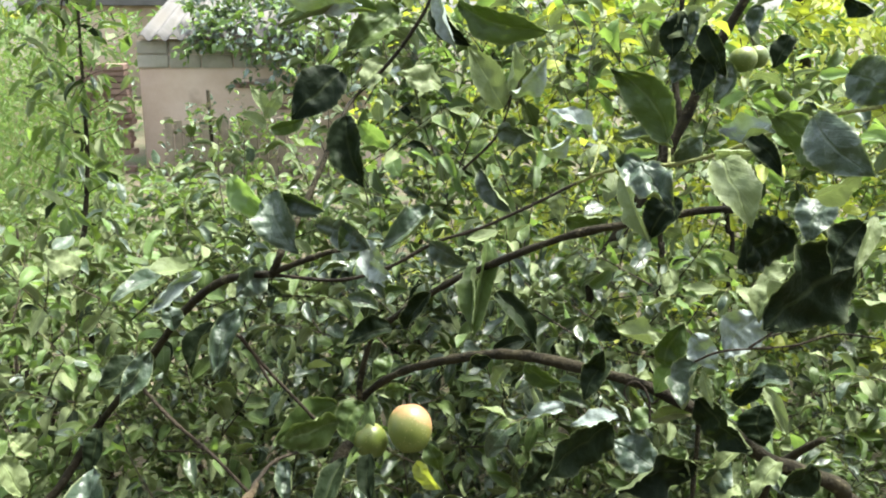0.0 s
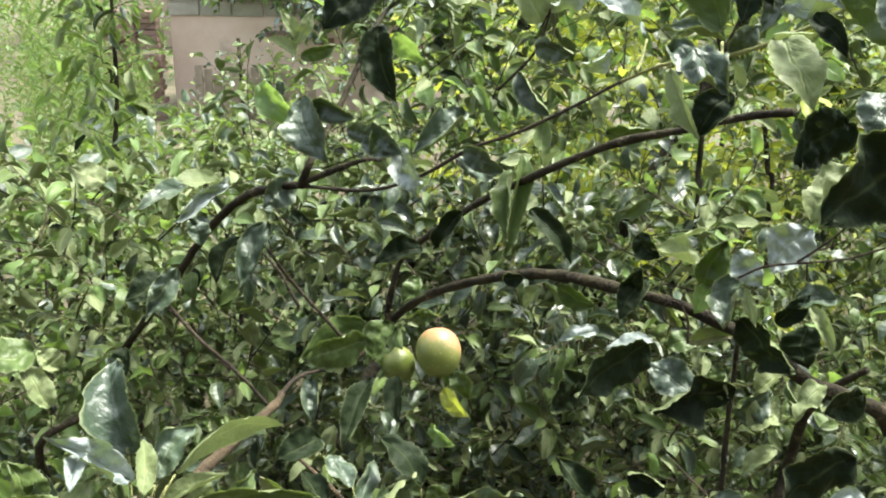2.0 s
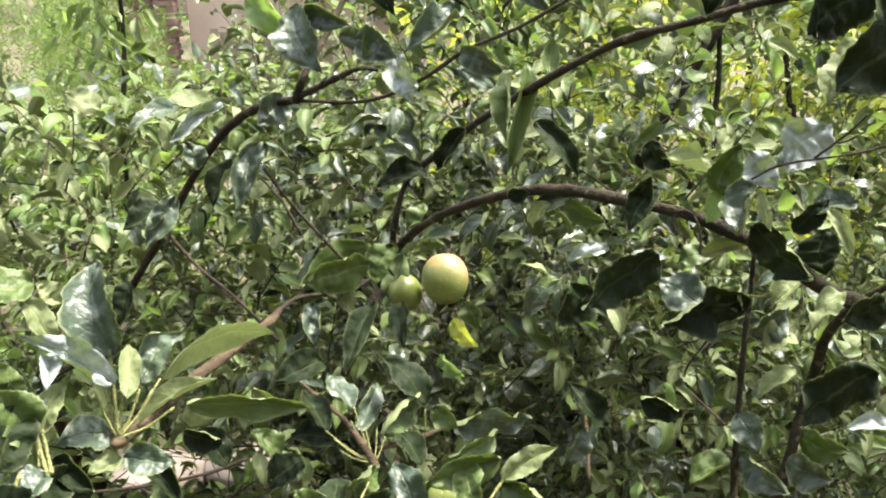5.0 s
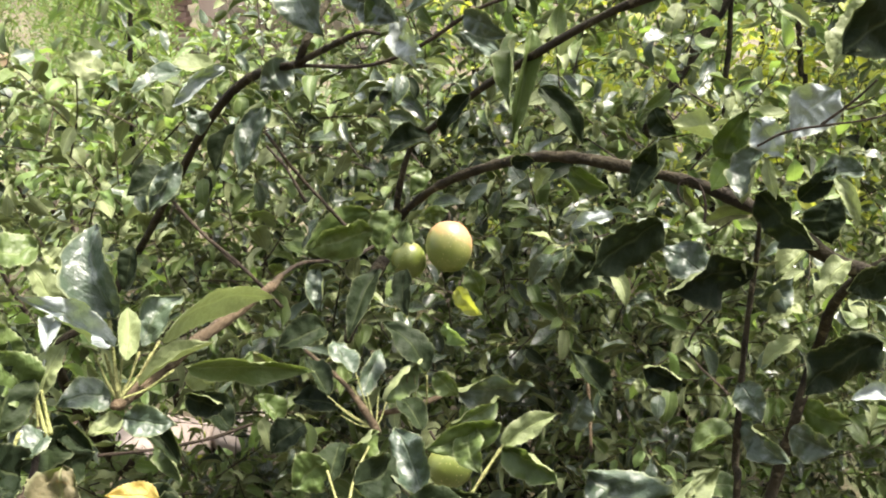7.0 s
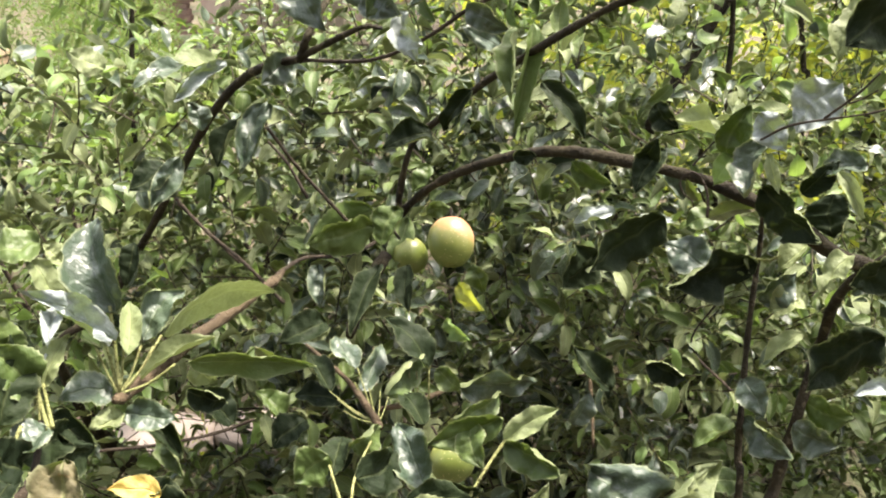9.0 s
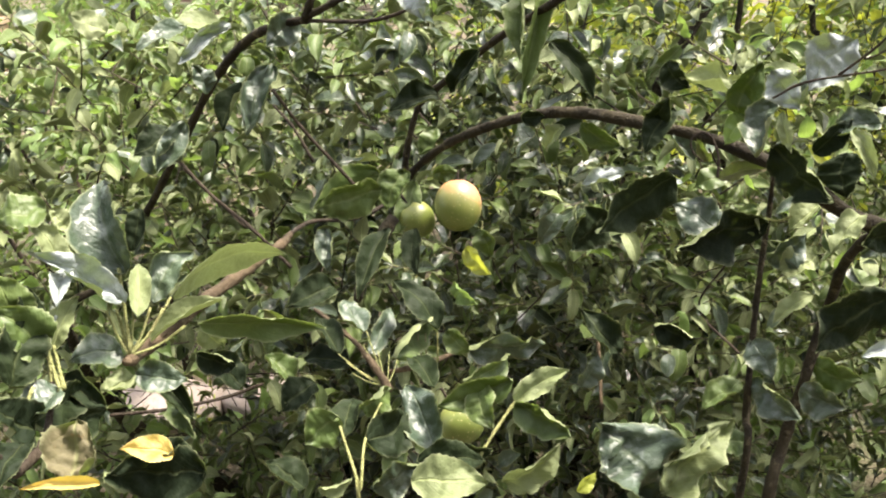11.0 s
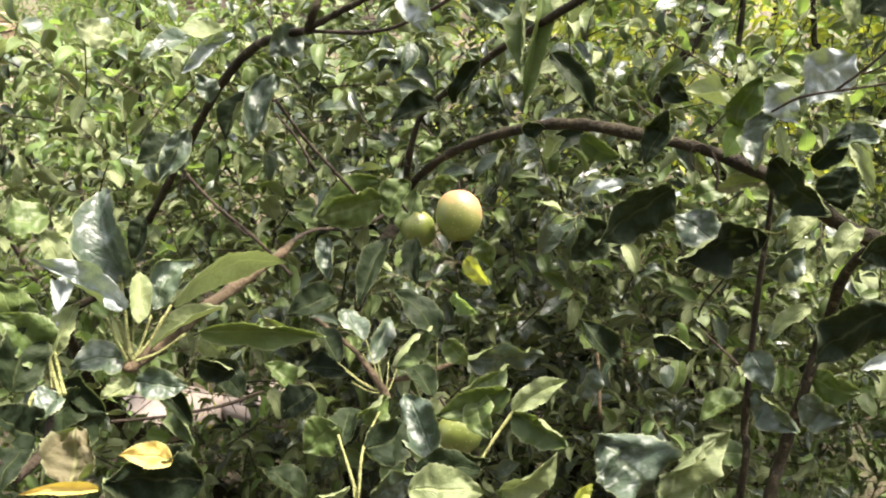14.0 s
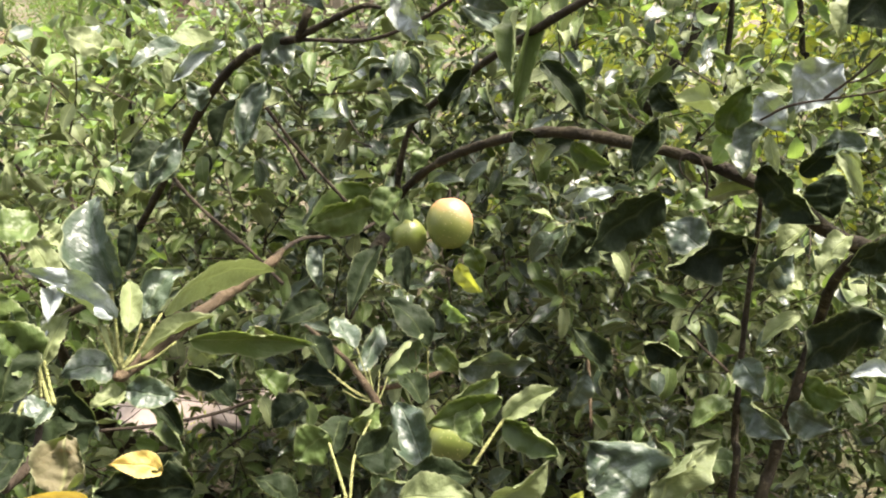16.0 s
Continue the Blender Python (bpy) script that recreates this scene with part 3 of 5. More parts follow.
stub = branch(near_tree, [(-0.137, 1.156, 1.245, 0.0090), (-0.157, 1.119, 1.218, 0.0100), (-0.172, 1.078, 1.186, 0.0090), (-0.175, 1.048, 1.172, 0.0060)], BARK, "", "branch")
spur = branch(near_tree, [(-0.221, 0.998, 1.185, 0.0022), (-0.161, 0.912, 1.195, 0.0029), (-0.128, 0.852, 1.202, 0.0036), (-0.106, 0.823, 1.188, 0.0047), (-0.102, 0.816, 1.186, 0.0029)], SHOOT, "fruit spur", "branch")
spur2 = branch(near_tree, [(-0.110, 0.873, 1.173, 0.0030), (-0.074, 0.898, 1.168, 0.0035), (-0.024, 0.946, 1.163, 0.0020)], SHOOT, "", "branch")
tip_r = branch(near_tree, [(0.277, 0.888, 1.483, 0.0013), (0.300, 0.866, 1.504, 0.0012), (0.356, 0.830, 1.524, 0.0011), (0.391, 0.810, 1.544, 0.0010), (0.404, 0.751, 1.562, 0.0008)], TWIG, "", "branch")
low_l = branch(near_tree, [(-0.296, 0.734, -0.030, 0.0070), (-0.316, 0.654, 0.500, 0.0055), (-0.296, 0.434, 1.355, 0.0050), (-0.285, 0.460, 1.356, 0.0040), (-0.287, 0.499, 1.353, 0.0030), (-0.296, 0.536, 1.373, 0.0020)], TWIG, "", "branch")
low_m = branch(near_tree, [(-0.094, 0.884, -0.030, 0.0070), (-0.114, 0.804, 0.500, 0.0055), (-0.094, 0.584, 1.207, 0.0018), (-0.104, 0.628, 1.213, 0.0015), (-0.126, 0.672, 1.243, 0.0011)], STALK, "", "branch")
low_m2 = branch(near_tree, [(-0.102, 0.627, 1.211, 0.0015), (-0.103, 0.669, 1.233, 0.0011), (-0.096, 0.743, 1.229, 0.0011)], STALK, "", "branch")
low_r = branch(near_tree, [(-0.024, 0.935, -0.030, 0.0070), (-0.044, 0.855, 0.500, 0.0055), (-0.024, 0.635, 1.177, 0.0018), (-0.004, 0.699, 1.189, 0.0017), (0.014, 0.726, 1.208, 0.0016), (0.033, 0.751, 1.225, 0.0016)], STALK, "", "branch")
wire1 = branch(near_tree, [(0.369, 1.313, 1.108, 0.0016), (0.338, 1.333, 1.016, 0.0018), (0.385, 1.243, 0.985, 0.0024)], TWIG, "", "branch")
wire2 = branch(near_tree, [(0.146, 1.131, 1.112, 0.0019), (0.151, 1.103, 1.064, 0.0024), (0.154, 1.060, 0.999, 0.0024)], SHOOT, "", "branch")
wire3 = branch(near_tree, [(-0.327, 1.082, 1.017, 0.0024), (-0.379, 1.057, 1.008, 0.0024), (-0.450, 1.026, 1.008, 0.0024), (-0.497, 0.960, 1.043, 0.0024)], TWIG, "", "branch")
wire4 = branch(near_tree, [(-0.457, 1.229, 1.293, 0.0019), (-0.409, 1.211, 1.255, 0.0021), (-0.357, 1.181, 1.219, 0.0024)], TWIG, "", "branch")
wire5 = branch(near_tree, [(-0.317, 1.250, 1.382, 0.0016), (-0.285, 1.229, 1.354, 0.0021), (-0.256, 1.211, 1.309, 0.0024)], TWIG, "", "branch")
petiole(tuft, (-0.271, 0.604, 1.354), (-0.289, 0.615, 1.388), 0.0010, 0.004, STALK)
petiole(tuft, (-0.271, 0.604, 1.354), (-0.282, 0.618, 1.388), 0.0010, 0.004, STALK)
petiole(tuft, (-0.271, 0.604, 1.354), (-0.271, 0.626, 1.391), 0.0010, 0.004, STALK)
petiole(tuft, (-0.271, 0.604, 1.354), (-0.259, 0.628, 1.384), 0.0010, 0.004, STALK)
petiole(tuft, (-0.271, 0.604, 1.354), (-0.245, 0.637, 1.389), 0.0010, 0.004, STALK)
petiole(tuft, (-0.271, 0.604, 1.354), (-0.250, 0.631, 1.382), 0.0010, 0.004, STALK)
petiole(tuft, (-0.271, 0.604, 1.354), (-0.279, 0.616, 1.382), 0.0010, 0.004, STALK)
petiole(tuft, (-0.271, 0.604, 1.354), (-0.234, 0.630, 1.367), 0.0010, 0.004, STALK)
leaf(tuft, (-0.272, 0.624, 1.415), (-0.298, 0.672, 1.475), 0.061, -40, GREY, 1.2, 0.3, 0.04, skew=0, curl=0.9, crumple=0.8)
petiole(tuft, (-0.271, 0.605, 1.355), (-0.277, 0.625, 1.420), 0.0014, 0.004, STALK)
leaf(tuft, (-0.273, 0.614, 1.397), (-0.317, 0.580, 1.454), 0.031, -64, WHITE, 0.7, 0.25, 0.12, skew=0, crumple=2.2)
leaf(tuft, (-0.299, 0.594, 1.434), (-0.296, 0.562, 1.418), 0.017, -17, WHITE, 0.6, 0.4, 0.1, crumple=2.0)
leaf(tuft, (-0.263, 0.612, 1.384), (-0.281, 0.668, 1.403), 0.022, 10, UNDER, 0.5, 0.35, 0.06, curl=0.6)
leaf(tuft, (-0.264, 0.645, 1.378), (-0.243, 0.691, 1.403), 0.043, 18, GREY, 0.7, 0.3, 0.08)
leaf(tuft, (-0.247, 0.645, 1.386), (-0.174, 0.729, 1.384), 0.052, 124, UNDER, -1.6, 0.06, 0.02, skew=0, curl=0.2, crumple=0.3)
leaf(tuft, (-0.261, 0.622, 1.356), (-0.206, 0.658, 1.378), 0.019, 11, UNDER, 0.5, 0.4, 0.05)
leaf(tuft, (-0.231, 0.649, 1.358), (-0.141, 0.715, 1.318), 0.032, 111, GREEN, -0.9, 0.15, 0.04, crumple=0.5)
leaf(tuft, (-0.302, 0.553, 1.386), (-0.292, 0.588, 1.414), 0.023, 9, UNDER, 0.6, 0.5, 0.06)
leaf(tuft, (-0.307, 0.531, 1.378), (-0.301, 0.567, 1.410), 0.018, 5, WHITE, 0.6, 0.4, 0.1, crumple=1.8)
leaf(tuft, (-0.302, 0.544, 1.392), (-0.321, 0.530, 1.435), 0.038, -69, GREEN, 0.5, 0.25, 0.08)
leaf(tuft, (-0.309, 0.509, 1.386), (-0.310, 0.556, 1.421), 0.040, 50, DARK, 0.5, 0.25, 0.08)
leaf(tuft, (-0.266, 0.597, 1.341), (-0.226, 0.600, 1.335), 0.029, 41, GREY, 0.8, 0.3, 0.08)
leaf(tuft, (-0.262, 0.615, 1.326), (-0.227, 0.600, 1.298), 0.027, 18, DARK, 0.8, 0.3, 0.08)
leaf(tuft, (-0.271, 0.605, 1.335), (-0.289, 0.582, 1.336), 0.025, -28, UNDER, 0.4, 0.25, 0.08)
leaf(tuft, (-0.308, 0.570, 1.355), (-0.274, 0.562, 1.334), 0.030, 19, DARK, 0.8, 0.3, 0.12)
leaf(tuft, (-0.300, 0.798, 1.238), (-0.270, 0.827, 1.206), 0.036, 96, DARK, 0.6, 0.25, 0.08)
leaf(tuft, (-0.313, 0.855, 1.239), (-0.295, 0.867, 1.207), 0.034, 104, UNDER, 0.4, 0.25, 0.08)
leaf(low_l, (-0.286, 0.528, 1.373), (-0.303, 0.499, 1.368), 0.034, -13, GREY, 0.9, 0.25, 0.06)
leaf(low_l, (-0.261, 0.498, 1.368), (-0.255, 0.455, 1.345), 0.046, -9, DRY, -0.7, 0.3, 0.14, crumple=2.0)
leaf(low_l, (-0.200, 0.499, 1.343), (-0.228, 0.483, 1.358), 0.019, -49, YELLOW, 0.4, 0.15, 0.04, curl=0.3)
leaf(low_l, (-0.232, 0.459, 1.350), (-0.268, 0.434, 1.365), 0.011, -47, YELLOW, 0.4, 0.25, 0.06)
leaf(low_l, (-0.186, 0.513, 1.319), (-0.243, 0.484, 1.335), 0.045, -88, DARK, -0.5, 0.2, 0.1)
leaf(low_l, (-0.294, 0.498, 1.358), (-0.298, 0.469, 1.400), 0.036, -79, DARK, 0.6, 0.25, 0.08)
leaf(low_l, (-0.278, 0.465, 1.374), (-0.278, 0.430, 1.368), 0.026, -27, DARK, 0.6, 0.25, 0.08)
petiole(low_l, (-0.298, 0.476, 1.370), (-0.297, 0.515, 1.383), 0.0014, 0.004, STALK)
petiole(low_l, (-0.286, 0.527, 1.372), (-0.305, 0.554, 1.391), 0.0013, 0.002, STALK)
petiole(low_l, (-0.284, 0.529, 1.373), (-0.301, 0.556, 1.391), 0.0013, 0.002, STALK)
petiole(low_l, (-0.290, 0.468, 1.353), (-0.283, 0.505, 1.358), 0.0014, 0.004, STALK)
petiole(low_l, (-0.296, 0.536, 1.373), (-0.300, 0.545, 1.391), 0.0013, 0.004, STALK)
petiole(spur, (-0.106, 0.823, 1.188), (-0.164, 0.858, 1.205), 0.0007, 0.004, STALK)
petiole(spur, (-0.106, 0.823, 1.188), (-0.153, 0.847, 1.201), 0.0007, 0.004, STALK)
petiole(spur, (-0.106, 0.823, 1.188), (-0.137, 0.868, 1.211), 0.0007, 0.004, STALK)
petiole(spur, (-0.106, 0.823, 1.188), (-0.134, 0.876, 1.224), 0.0007, 0.004, STALK)
petiole(spur, (-0.106, 0.823, 1.188), (-0.107, 0.858, 1.206), 0.0007, 0.004, STALK)
petiole(spur, (-0.106, 0.823, 1.188), (-0.098, 0.856, 1.200), 0.0007, 0.004, STALK)
petiole(spur, (-0.106, 0.823, 1.188), (-0.143, 0.825, 1.201), 0.0007, 0.004, STALK)
petiole(spur, (-0.106, 0.823, 1.188), (-0.121, 0.867, 1.204), 0.0007, 0.004, STALK)
petiole(spur2, (-0.080, 0.891, 1.176), (-0.079, 0.899, 1.208), 0.0010, 0.004, STALK)
petiole(spur2, (-0.069, 0.892, 1.175), (-0.071, 0.900, 1.208), 0.0010, 0.004, STALK)
petiole(spur2, (-0.057, 0.893, 1.175), (-0.057, 0.901, 1.208), 0.0010, 0.004, STALK)
leaf(spur, (-0.057, 0.902, 1.211), (-0.111, 0.942, 1.254), 0.043, -11, DARK, 0.9, 0.4, 0.08)
leaf(spur, (-0.164, 0.858, 1.205), (-0.198, 0.908, 1.223), 0.034, -4, DARK, 0.6, 0.25, 0.08)
leaf(spur, (-0.137, 0.875, 1.224), (-0.167, 0.923, 1.238), 0.034, 5, GREY, 0.6, 0.25, 0.08)
leaf(spur, (-0.102, 0.863, 1.198), (-0.057, 0.928, 1.219), 0.048, 84, GREEN, -0.6, 0.25, 0.06)
leaf(spur, (-0.048, 0.903, 1.210), (-0.021, 0.892, 1.188), 0.030, 70, GREEN, 0.6, 0.25, 0.08)
leaf(spur2, (-0.024, 0.938, 1.168), (0.068, 0.968, 1.160), 0.044, 104, GREY, 0.6, 0.3, 0.15)
leaf(low_m, (-0.127, 0.675, 1.251), (-0.154, 0.656, 1.234), 0.044, -77, GREEN, -0.6, 0.2, 0.06, crumple=0.7)
leaf(low_m, (-0.120, 0.712, 1.245), (-0.125, 0.663, 1.231), 0.035, 6, DARK, 0.6, 0.25, 0.08)
leaf(low_m2, (-0.103, 0.668, 1.231), (-0.074, 0.720, 1.226), 0.048, 64, DARK, 0.6, 0.25, 0.08)
leaf(low_m2, (-0.114, 0.716, 1.230), (-0.091, 0.748, 1.235), 0.035, 84, GREEN, 0.7, 0.25, 0.08)
leaf(low_m2, (-0.045, 0.702, 1.199), (-0.075, 0.758, 1.233), 0.043, -33, GREY, 0.7, 0.3, 0.1)
leaf(low_m, (-0.085, 0.598, 1.236), (-0.049, 0.614, 1.248), 0.035, 84, GREY, 0.6, 0.25, 0.08)
leaf(low_m, (-0.130, 0.591, 1.240), (-0.103, 0.601, 1.244), 0.019, 86, UNDER, 0.6, 0.25, 0.08)
apple((-0.026, 0.825, 1.141), 0.0255, "small unripe green apple among the leaves", (-40, -20, 40), skin=APPLE_GREEN)
leaf(low_r, (0.028, 0.782, 1.223), (-0.050, 0.773, 1.196), 0.036, -82, GREEN, -0.8, 0.2, 0.05)
leaf(low_r, (0.030, 0.746, 1.222), (0.082, 0.762, 1.250), 0.028, 33, UNDER, 0.7, 0.4, 0.08)
leaf(low_r, (0.030, 0.745, 1.221), (0.081, 0.710, 1.209), 0.042, 80, GREEN, -0.8, 0.25, 0.06, curl=0.6)
leaf(low_r, (0.020, 0.641, 1.212), (0.067, 0.645, 1.251), 0.037, 81, UNDER, 0.8, 0.4, 0.08)
leaf(low_r, (-0.054, 0.590, 1.253), (0.007, 0.592, 1.250), 0.040, 29, UNDER, 0.8, 0.25, 0.06)
leaf(low_r, (-0.052, 0.622, 1.245), (0.004, 0.634, 1.239), 0.031, 34, DARK, 1.0, 0.3, 0.08)
leaf(low_r, (0.131, 0.566, 1.259), (0.091, 0.588, 1.312), 0.070, -36, GREY, 0.6, 0.25, 0.16, label="large grey-green leaf with pale patches", crumple=2.2)
leaf(low_r, (0.135, 0.554, 1.277), (0.188, 0.595, 1.315), 0.047, 51, UNDER, 0.8, 0.35, 0.16, label="pale leaf with its underside showing", crumple=2.2)
leaf(low_r, (0.078, 0.589, 1.246), (0.092, 0.598, 1.259), 0.012, 57, LIME, 0.6, 0.25, 0.08)
leaf(low_r, (-0.005, 0.789, 1.211), (0.008, 0.749, 1.188), 0.036, 39, GREEN, 0.6, 0.25, 0.08)
leaf(low_r, (-0.037, 0.722, 1.189), (0.009, 0.705, 1.196), 0.030, 78, DARK, 0.6, 0.25, 0.08)
apple((-0.048, 1.187, 1.252), 0.0330, "ripening yellow-green apple with a pink blush, hanging", (-32, 6, 20), 0.022, 1.12)
apple((-0.109, 1.207, 1.222), 0.0262, "green apple half hidden behind leaves", (-30, -12, 70), 0.02, 1.05, APPLE_GREEN)
leaf(sub, (-0.147, 1.117, 1.325), (-0.224, 1.048, 1.297), 0.061, -82, GREEN, -0.7, 0.2, 0.05, crumple=0.6)
leaf(sub, (-0.141, 1.083, 1.315), (-0.216, 1.032, 1.308), 0.059, -102, GREEN, -0.7, 0.2, 0.06)
leaf(sub, (-0.113, 1.116, 1.330), (-0.134, 1.085, 1.284), 0.054, -29, GREEN, 0.5, 0.2, 0.08)
leaf(sub, (-0.114, 1.234, 1.272), (-0.136, 1.183, 1.206), 0.039, -14, GREEN, 0.5, 0.2, 0.08)
leaf(sub, (-0.210, 1.045, 1.276), (-0.202, 1.005, 1.234), 0.036, 8, GREY, 0.5, 0.25, 0.08)
leaf(sub, (-0.135, 1.085, 1.260), (-0.164, 0.996, 1.200), 0.036, -13, DARK, 0.6, 0.4, 0.08)
leaf(sub, (-0.107, 1.135, 1.237), (-0.098, 1.073, 1.198), 0.032, 22, DARK, 0.5, 0.25, 0.08)
leaf(sub, (-0.183, 0.955, 1.240), (-0.231, 0.906, 1.236), 0.045, -43, DARK, 0.6, 0.25, 0.08)
leaf(sub, (-0.211, 0.952, 1.225), (-0.182, 0.959, 1.225), 0.025, 83, UNDER, 0.4, 0.25, 0.08)
leaf(sub, (-0.043, 1.276, 1.147), (-0.003, 1.241, 1.118), 0.037, 84, LIME, 0.8, 0.25, 0.08)
leaf(sub, (-0.062, 1.251, 1.097), (-0.023, 1.220, 1.077), 0.035, 81, FRESH, 0.8, 0.25, 0.08)
leaf(sub, (-0.023, 1.288, 1.173), (-0.001, 1.271, 1.133), 0.039, 65, GREEN, 0.6, 0.25, 0.08)
leaf(sub, (-0.095, 1.315, 1.254), (-0.055, 1.319, 1.257), 0.030, 91, GREEN, 0.6, 0.25, 0.08)
leaf(sub, (-0.073, 1.197, 1.410), (-0.138, 1.165, 1.395), 0.048, -56, DARK, 0.8, 0.25, 0.08)
leaf(sub, (-0.081, 1.232, 1.354), (-0.104, 1.209, 1.319), 0.033, -33, GREEN, 0.6, 0.25, 0.08)
leaf(sub, (0.060, 1.086, 1.570), (0.037, 1.043, 1.449), 0.029, -47, GREEN, 0.5, 0.55, 0.06)
leaf(sub, (0.068, 1.074, 1.502), (0.121, 1.046, 1.441), 0.031, 37, DARK, 1.0, 0.3, 0.06, skew=1.2)
leaf(sub, (-0.017, 1.144, 1.480), (-0.055, 1.160, 1.421), 0.034, -83, DARK, 0.6, 0.25, 0.08)
leaf(sub, (0.022, 1.075, 1.543), (-0.026, 1.048, 1.573), 0.028, -76, GREY, 0.5, 0.25, 0.08)
leaf(arch, (0.037, 1.048, 1.419), (0.064, 1.048, 1.421), 0.024, 94, DARK, 0.5, 0.25, 0.08)
leaf(arch, (0.108, 1.053, 1.411), (0.157, 1.059, 1.381), 0.035, 102, GREEN, 0.6, 0.25, 0.08)
leaf(arch, (0.088, 1.053, 1.407), (0.069, 1.064, 1.371), 0.029, -74, UNDER, 0.6, 0.25, 0.08)
leaf(arch, (0.197, 0.924, 1.390), (0.115, 0.885, 1.340), 0.056, -93, DARK, -0.6, 0.15, 0.08, curl=0.3)
leaf(arch, (0.133, 0.929, 1.345), (0.091, 0.897, 1.313), 0.048, -85, DARK, -0.5, 0.15, 0.08, curl=0.3)
leaf(arch, (0.300, 0.923, 1.338), (0.201, 0.895, 1.317), 0.057, -103, DARK, -0.7, 0.2, 0.12, curl=0.2)
petiole(arch, (0.323, 0.922, 1.346), (0.298, 0.928, 1.341), 0.0012, 0.004, STALK)
leaf(arch, (0.293, 0.936, 1.470), (0.273, 0.905, 1.418), 0.053, 7, GREY, -0.5, 0.25, 0.1)
leaf(arch, (0.284, 0.925, 1.501), (0.306, 0.899, 1.467), 0.038, 68, WHITE, -0.3, 0.15, 0.05, label="pale whitish leaf", crumple=1.2)
leaf(arch, (0.342, 0.882, 1.539), (0.302, 0.865, 1.496), 0.048, -64, WHITE, -0.3, 0.15, 0.06, label="pale whitish leaf", crumple=1.2)
leaf(arch, (0.295, 0.922, 1.424), (0.341, 0.869, 1.381), 0.055, 91, DARK, -0.6, 0.2, 0.1)
leaf(arch, (0.266, 0.969, 1.445), (0.284, 0.958, 1.503), 0.053, 94, GREEN, 0.6, 0.3, 0.05)
leaf(arch, (0.276, 0.967, 1.448), (0.252, 0.953, 1.415), 0.027, -45, FRESH, 0.5, 0.2, 0.05)
leaf(arch, (0.268, 0.998, 1.462), (0.208, 1.014, 1.474), 0.043, -36, UNDER, 0.6, 0.25, 0.08)
leaf(arch, (0.177, 0.986, 1.427), (0.193, 0.972, 1.463), 0.032, 124, DARK, 0.6, 0.25, 0.08)
leaf(arch, (0.203, 0.987, 1.446), (0.169, 0.959, 1.403), 0.030, -26, DARK, 0.6, 0.25, 0.08)
leaf(arch, (0.293, 0.906, 1.465), (0.300, 0.882, 1.429), 0.013, 52, UNDER, 0.5, 0.25, 0.08)
leaf(arch, (0.257, 0.979, 1.368), (0.308, 0.961, 1.386), 0.021, 53, DRY, 0.8, 0.25, 0.08)
leaf(arch, (0.379, 0.980, 1.383), (0.352, 0.996, 1.403), 0.016, -83, LIME, -0.4, 0.3, 0.08)
loop = branch(near_tree, [(0.249, 0.952, 1.378, 0.0016), (0.249, 0.960, 1.401, 0.0014), (0.242, 0.967, 1.418, 0.0013), (0.229, 0.962, 1.427, 0.0012), (0.219, 0.962, 1.418, 0.0011), (0.221, 0.957, 1.406, 0.0010), (0.231, 0.952, 1.397, 0.0008)], TWIG, "dry curled tendril", "branch")
leaf(arch, (0.243, 0.969, 1.391), (0.226, 0.971, 1.417), 0.023, -103, DRY, -0.8, 0.5, 0.1)
fork = branch(near_tree, [(0.322, 0.853, 1.513, 0.0014), (0.335, 0.842, 1.530, 0.0013), (0.344, 0.831, 1.545, 0.0012), (0.352, 0.821, 1.561, 0.0009)], TWIG, "", "branch")
fork_side = branch(near_tree, [(0.337, 0.841, 1.530, 0.0010), (0.346, 0.838, 1.534, 0.0009), (0.355, 0.826, 1.545, 0.0007)], TWIG, "", "branch")
leaf(arch, (0.360, 0.896, 1.449), (0.377, 0.865, 1.407), 0.018, 38, UNDER, 0.9, 0.3, 0.06, skew=1.5)
leaf(lean, (0.463, 0.952, 1.236), (0.376, 0.930, 1.173), 0.066, -83, DARK, -0.6, 0.2, 0.08)
leaf(lean, (0.424, 0.881, 1.354), (0.380, 0.869, 1.335), 0.045, -94, DARK, -0.5, 0.25, 0.08)
leaf(lean, (0.375, 0.966, 1.362), (0.329, 0.942, 1.318), 0.044, -12, UNDER, 0.6, 0.25, 0.08)
leaf(lean, (0.414, 1.070, 1.233), (0.370, 1.073, 1.206), 0.056, -37, UNDER, 0.6, 0.25, 0.08)
leaf(lean, (0.357, 1.083, 1.218), (0.401, 1.085, 1.257), 0.056, 84, GREY, 0.6, 0.25, 0.08)
leaf(lean, (0.382, 0.884, 1.363), (0.346, 0.860, 1.329), 0.027, -4, UNDER, 0.9, 0.4, 0.2)
leaf(lean, (0.400, 0.927, 1.445), (0.356, 0.940, 1.429), 0.041, -43, GREY, 0.6, 0.25, 0.08)
leaf(lean, (0.365, 0.911, 1.420), (0.363, 0.887, 1.380), 0.044, 37, DARK, 0.6, 0.25, 0.08)
leaf(lean, (0.408, 1.050, 1.187), (0.363, 1.045, 1.147), 0.029, -23, UNDER, 0.6, 0.25, 0.08)
leaf(joint, (-0.267, 1.092, 1.475), (-0.290, 1.024, 1.405), 0.052, -29, GREY, -0.5, 0.3, 0.1, crumple=1.8)
leaf(joint, (-0.316, 1.087, 1.527), (-0.366, 1.040, 1.486), 0.040, -83, WHITE, -0.5, 0.35, 0.1, crumple=1.8)
leaf(joint, (-0.370, 1.089, 1.521), (-0.413, 1.025, 1.505), 0.030, -32, GREY, 0.7, 0.35, 0.1)
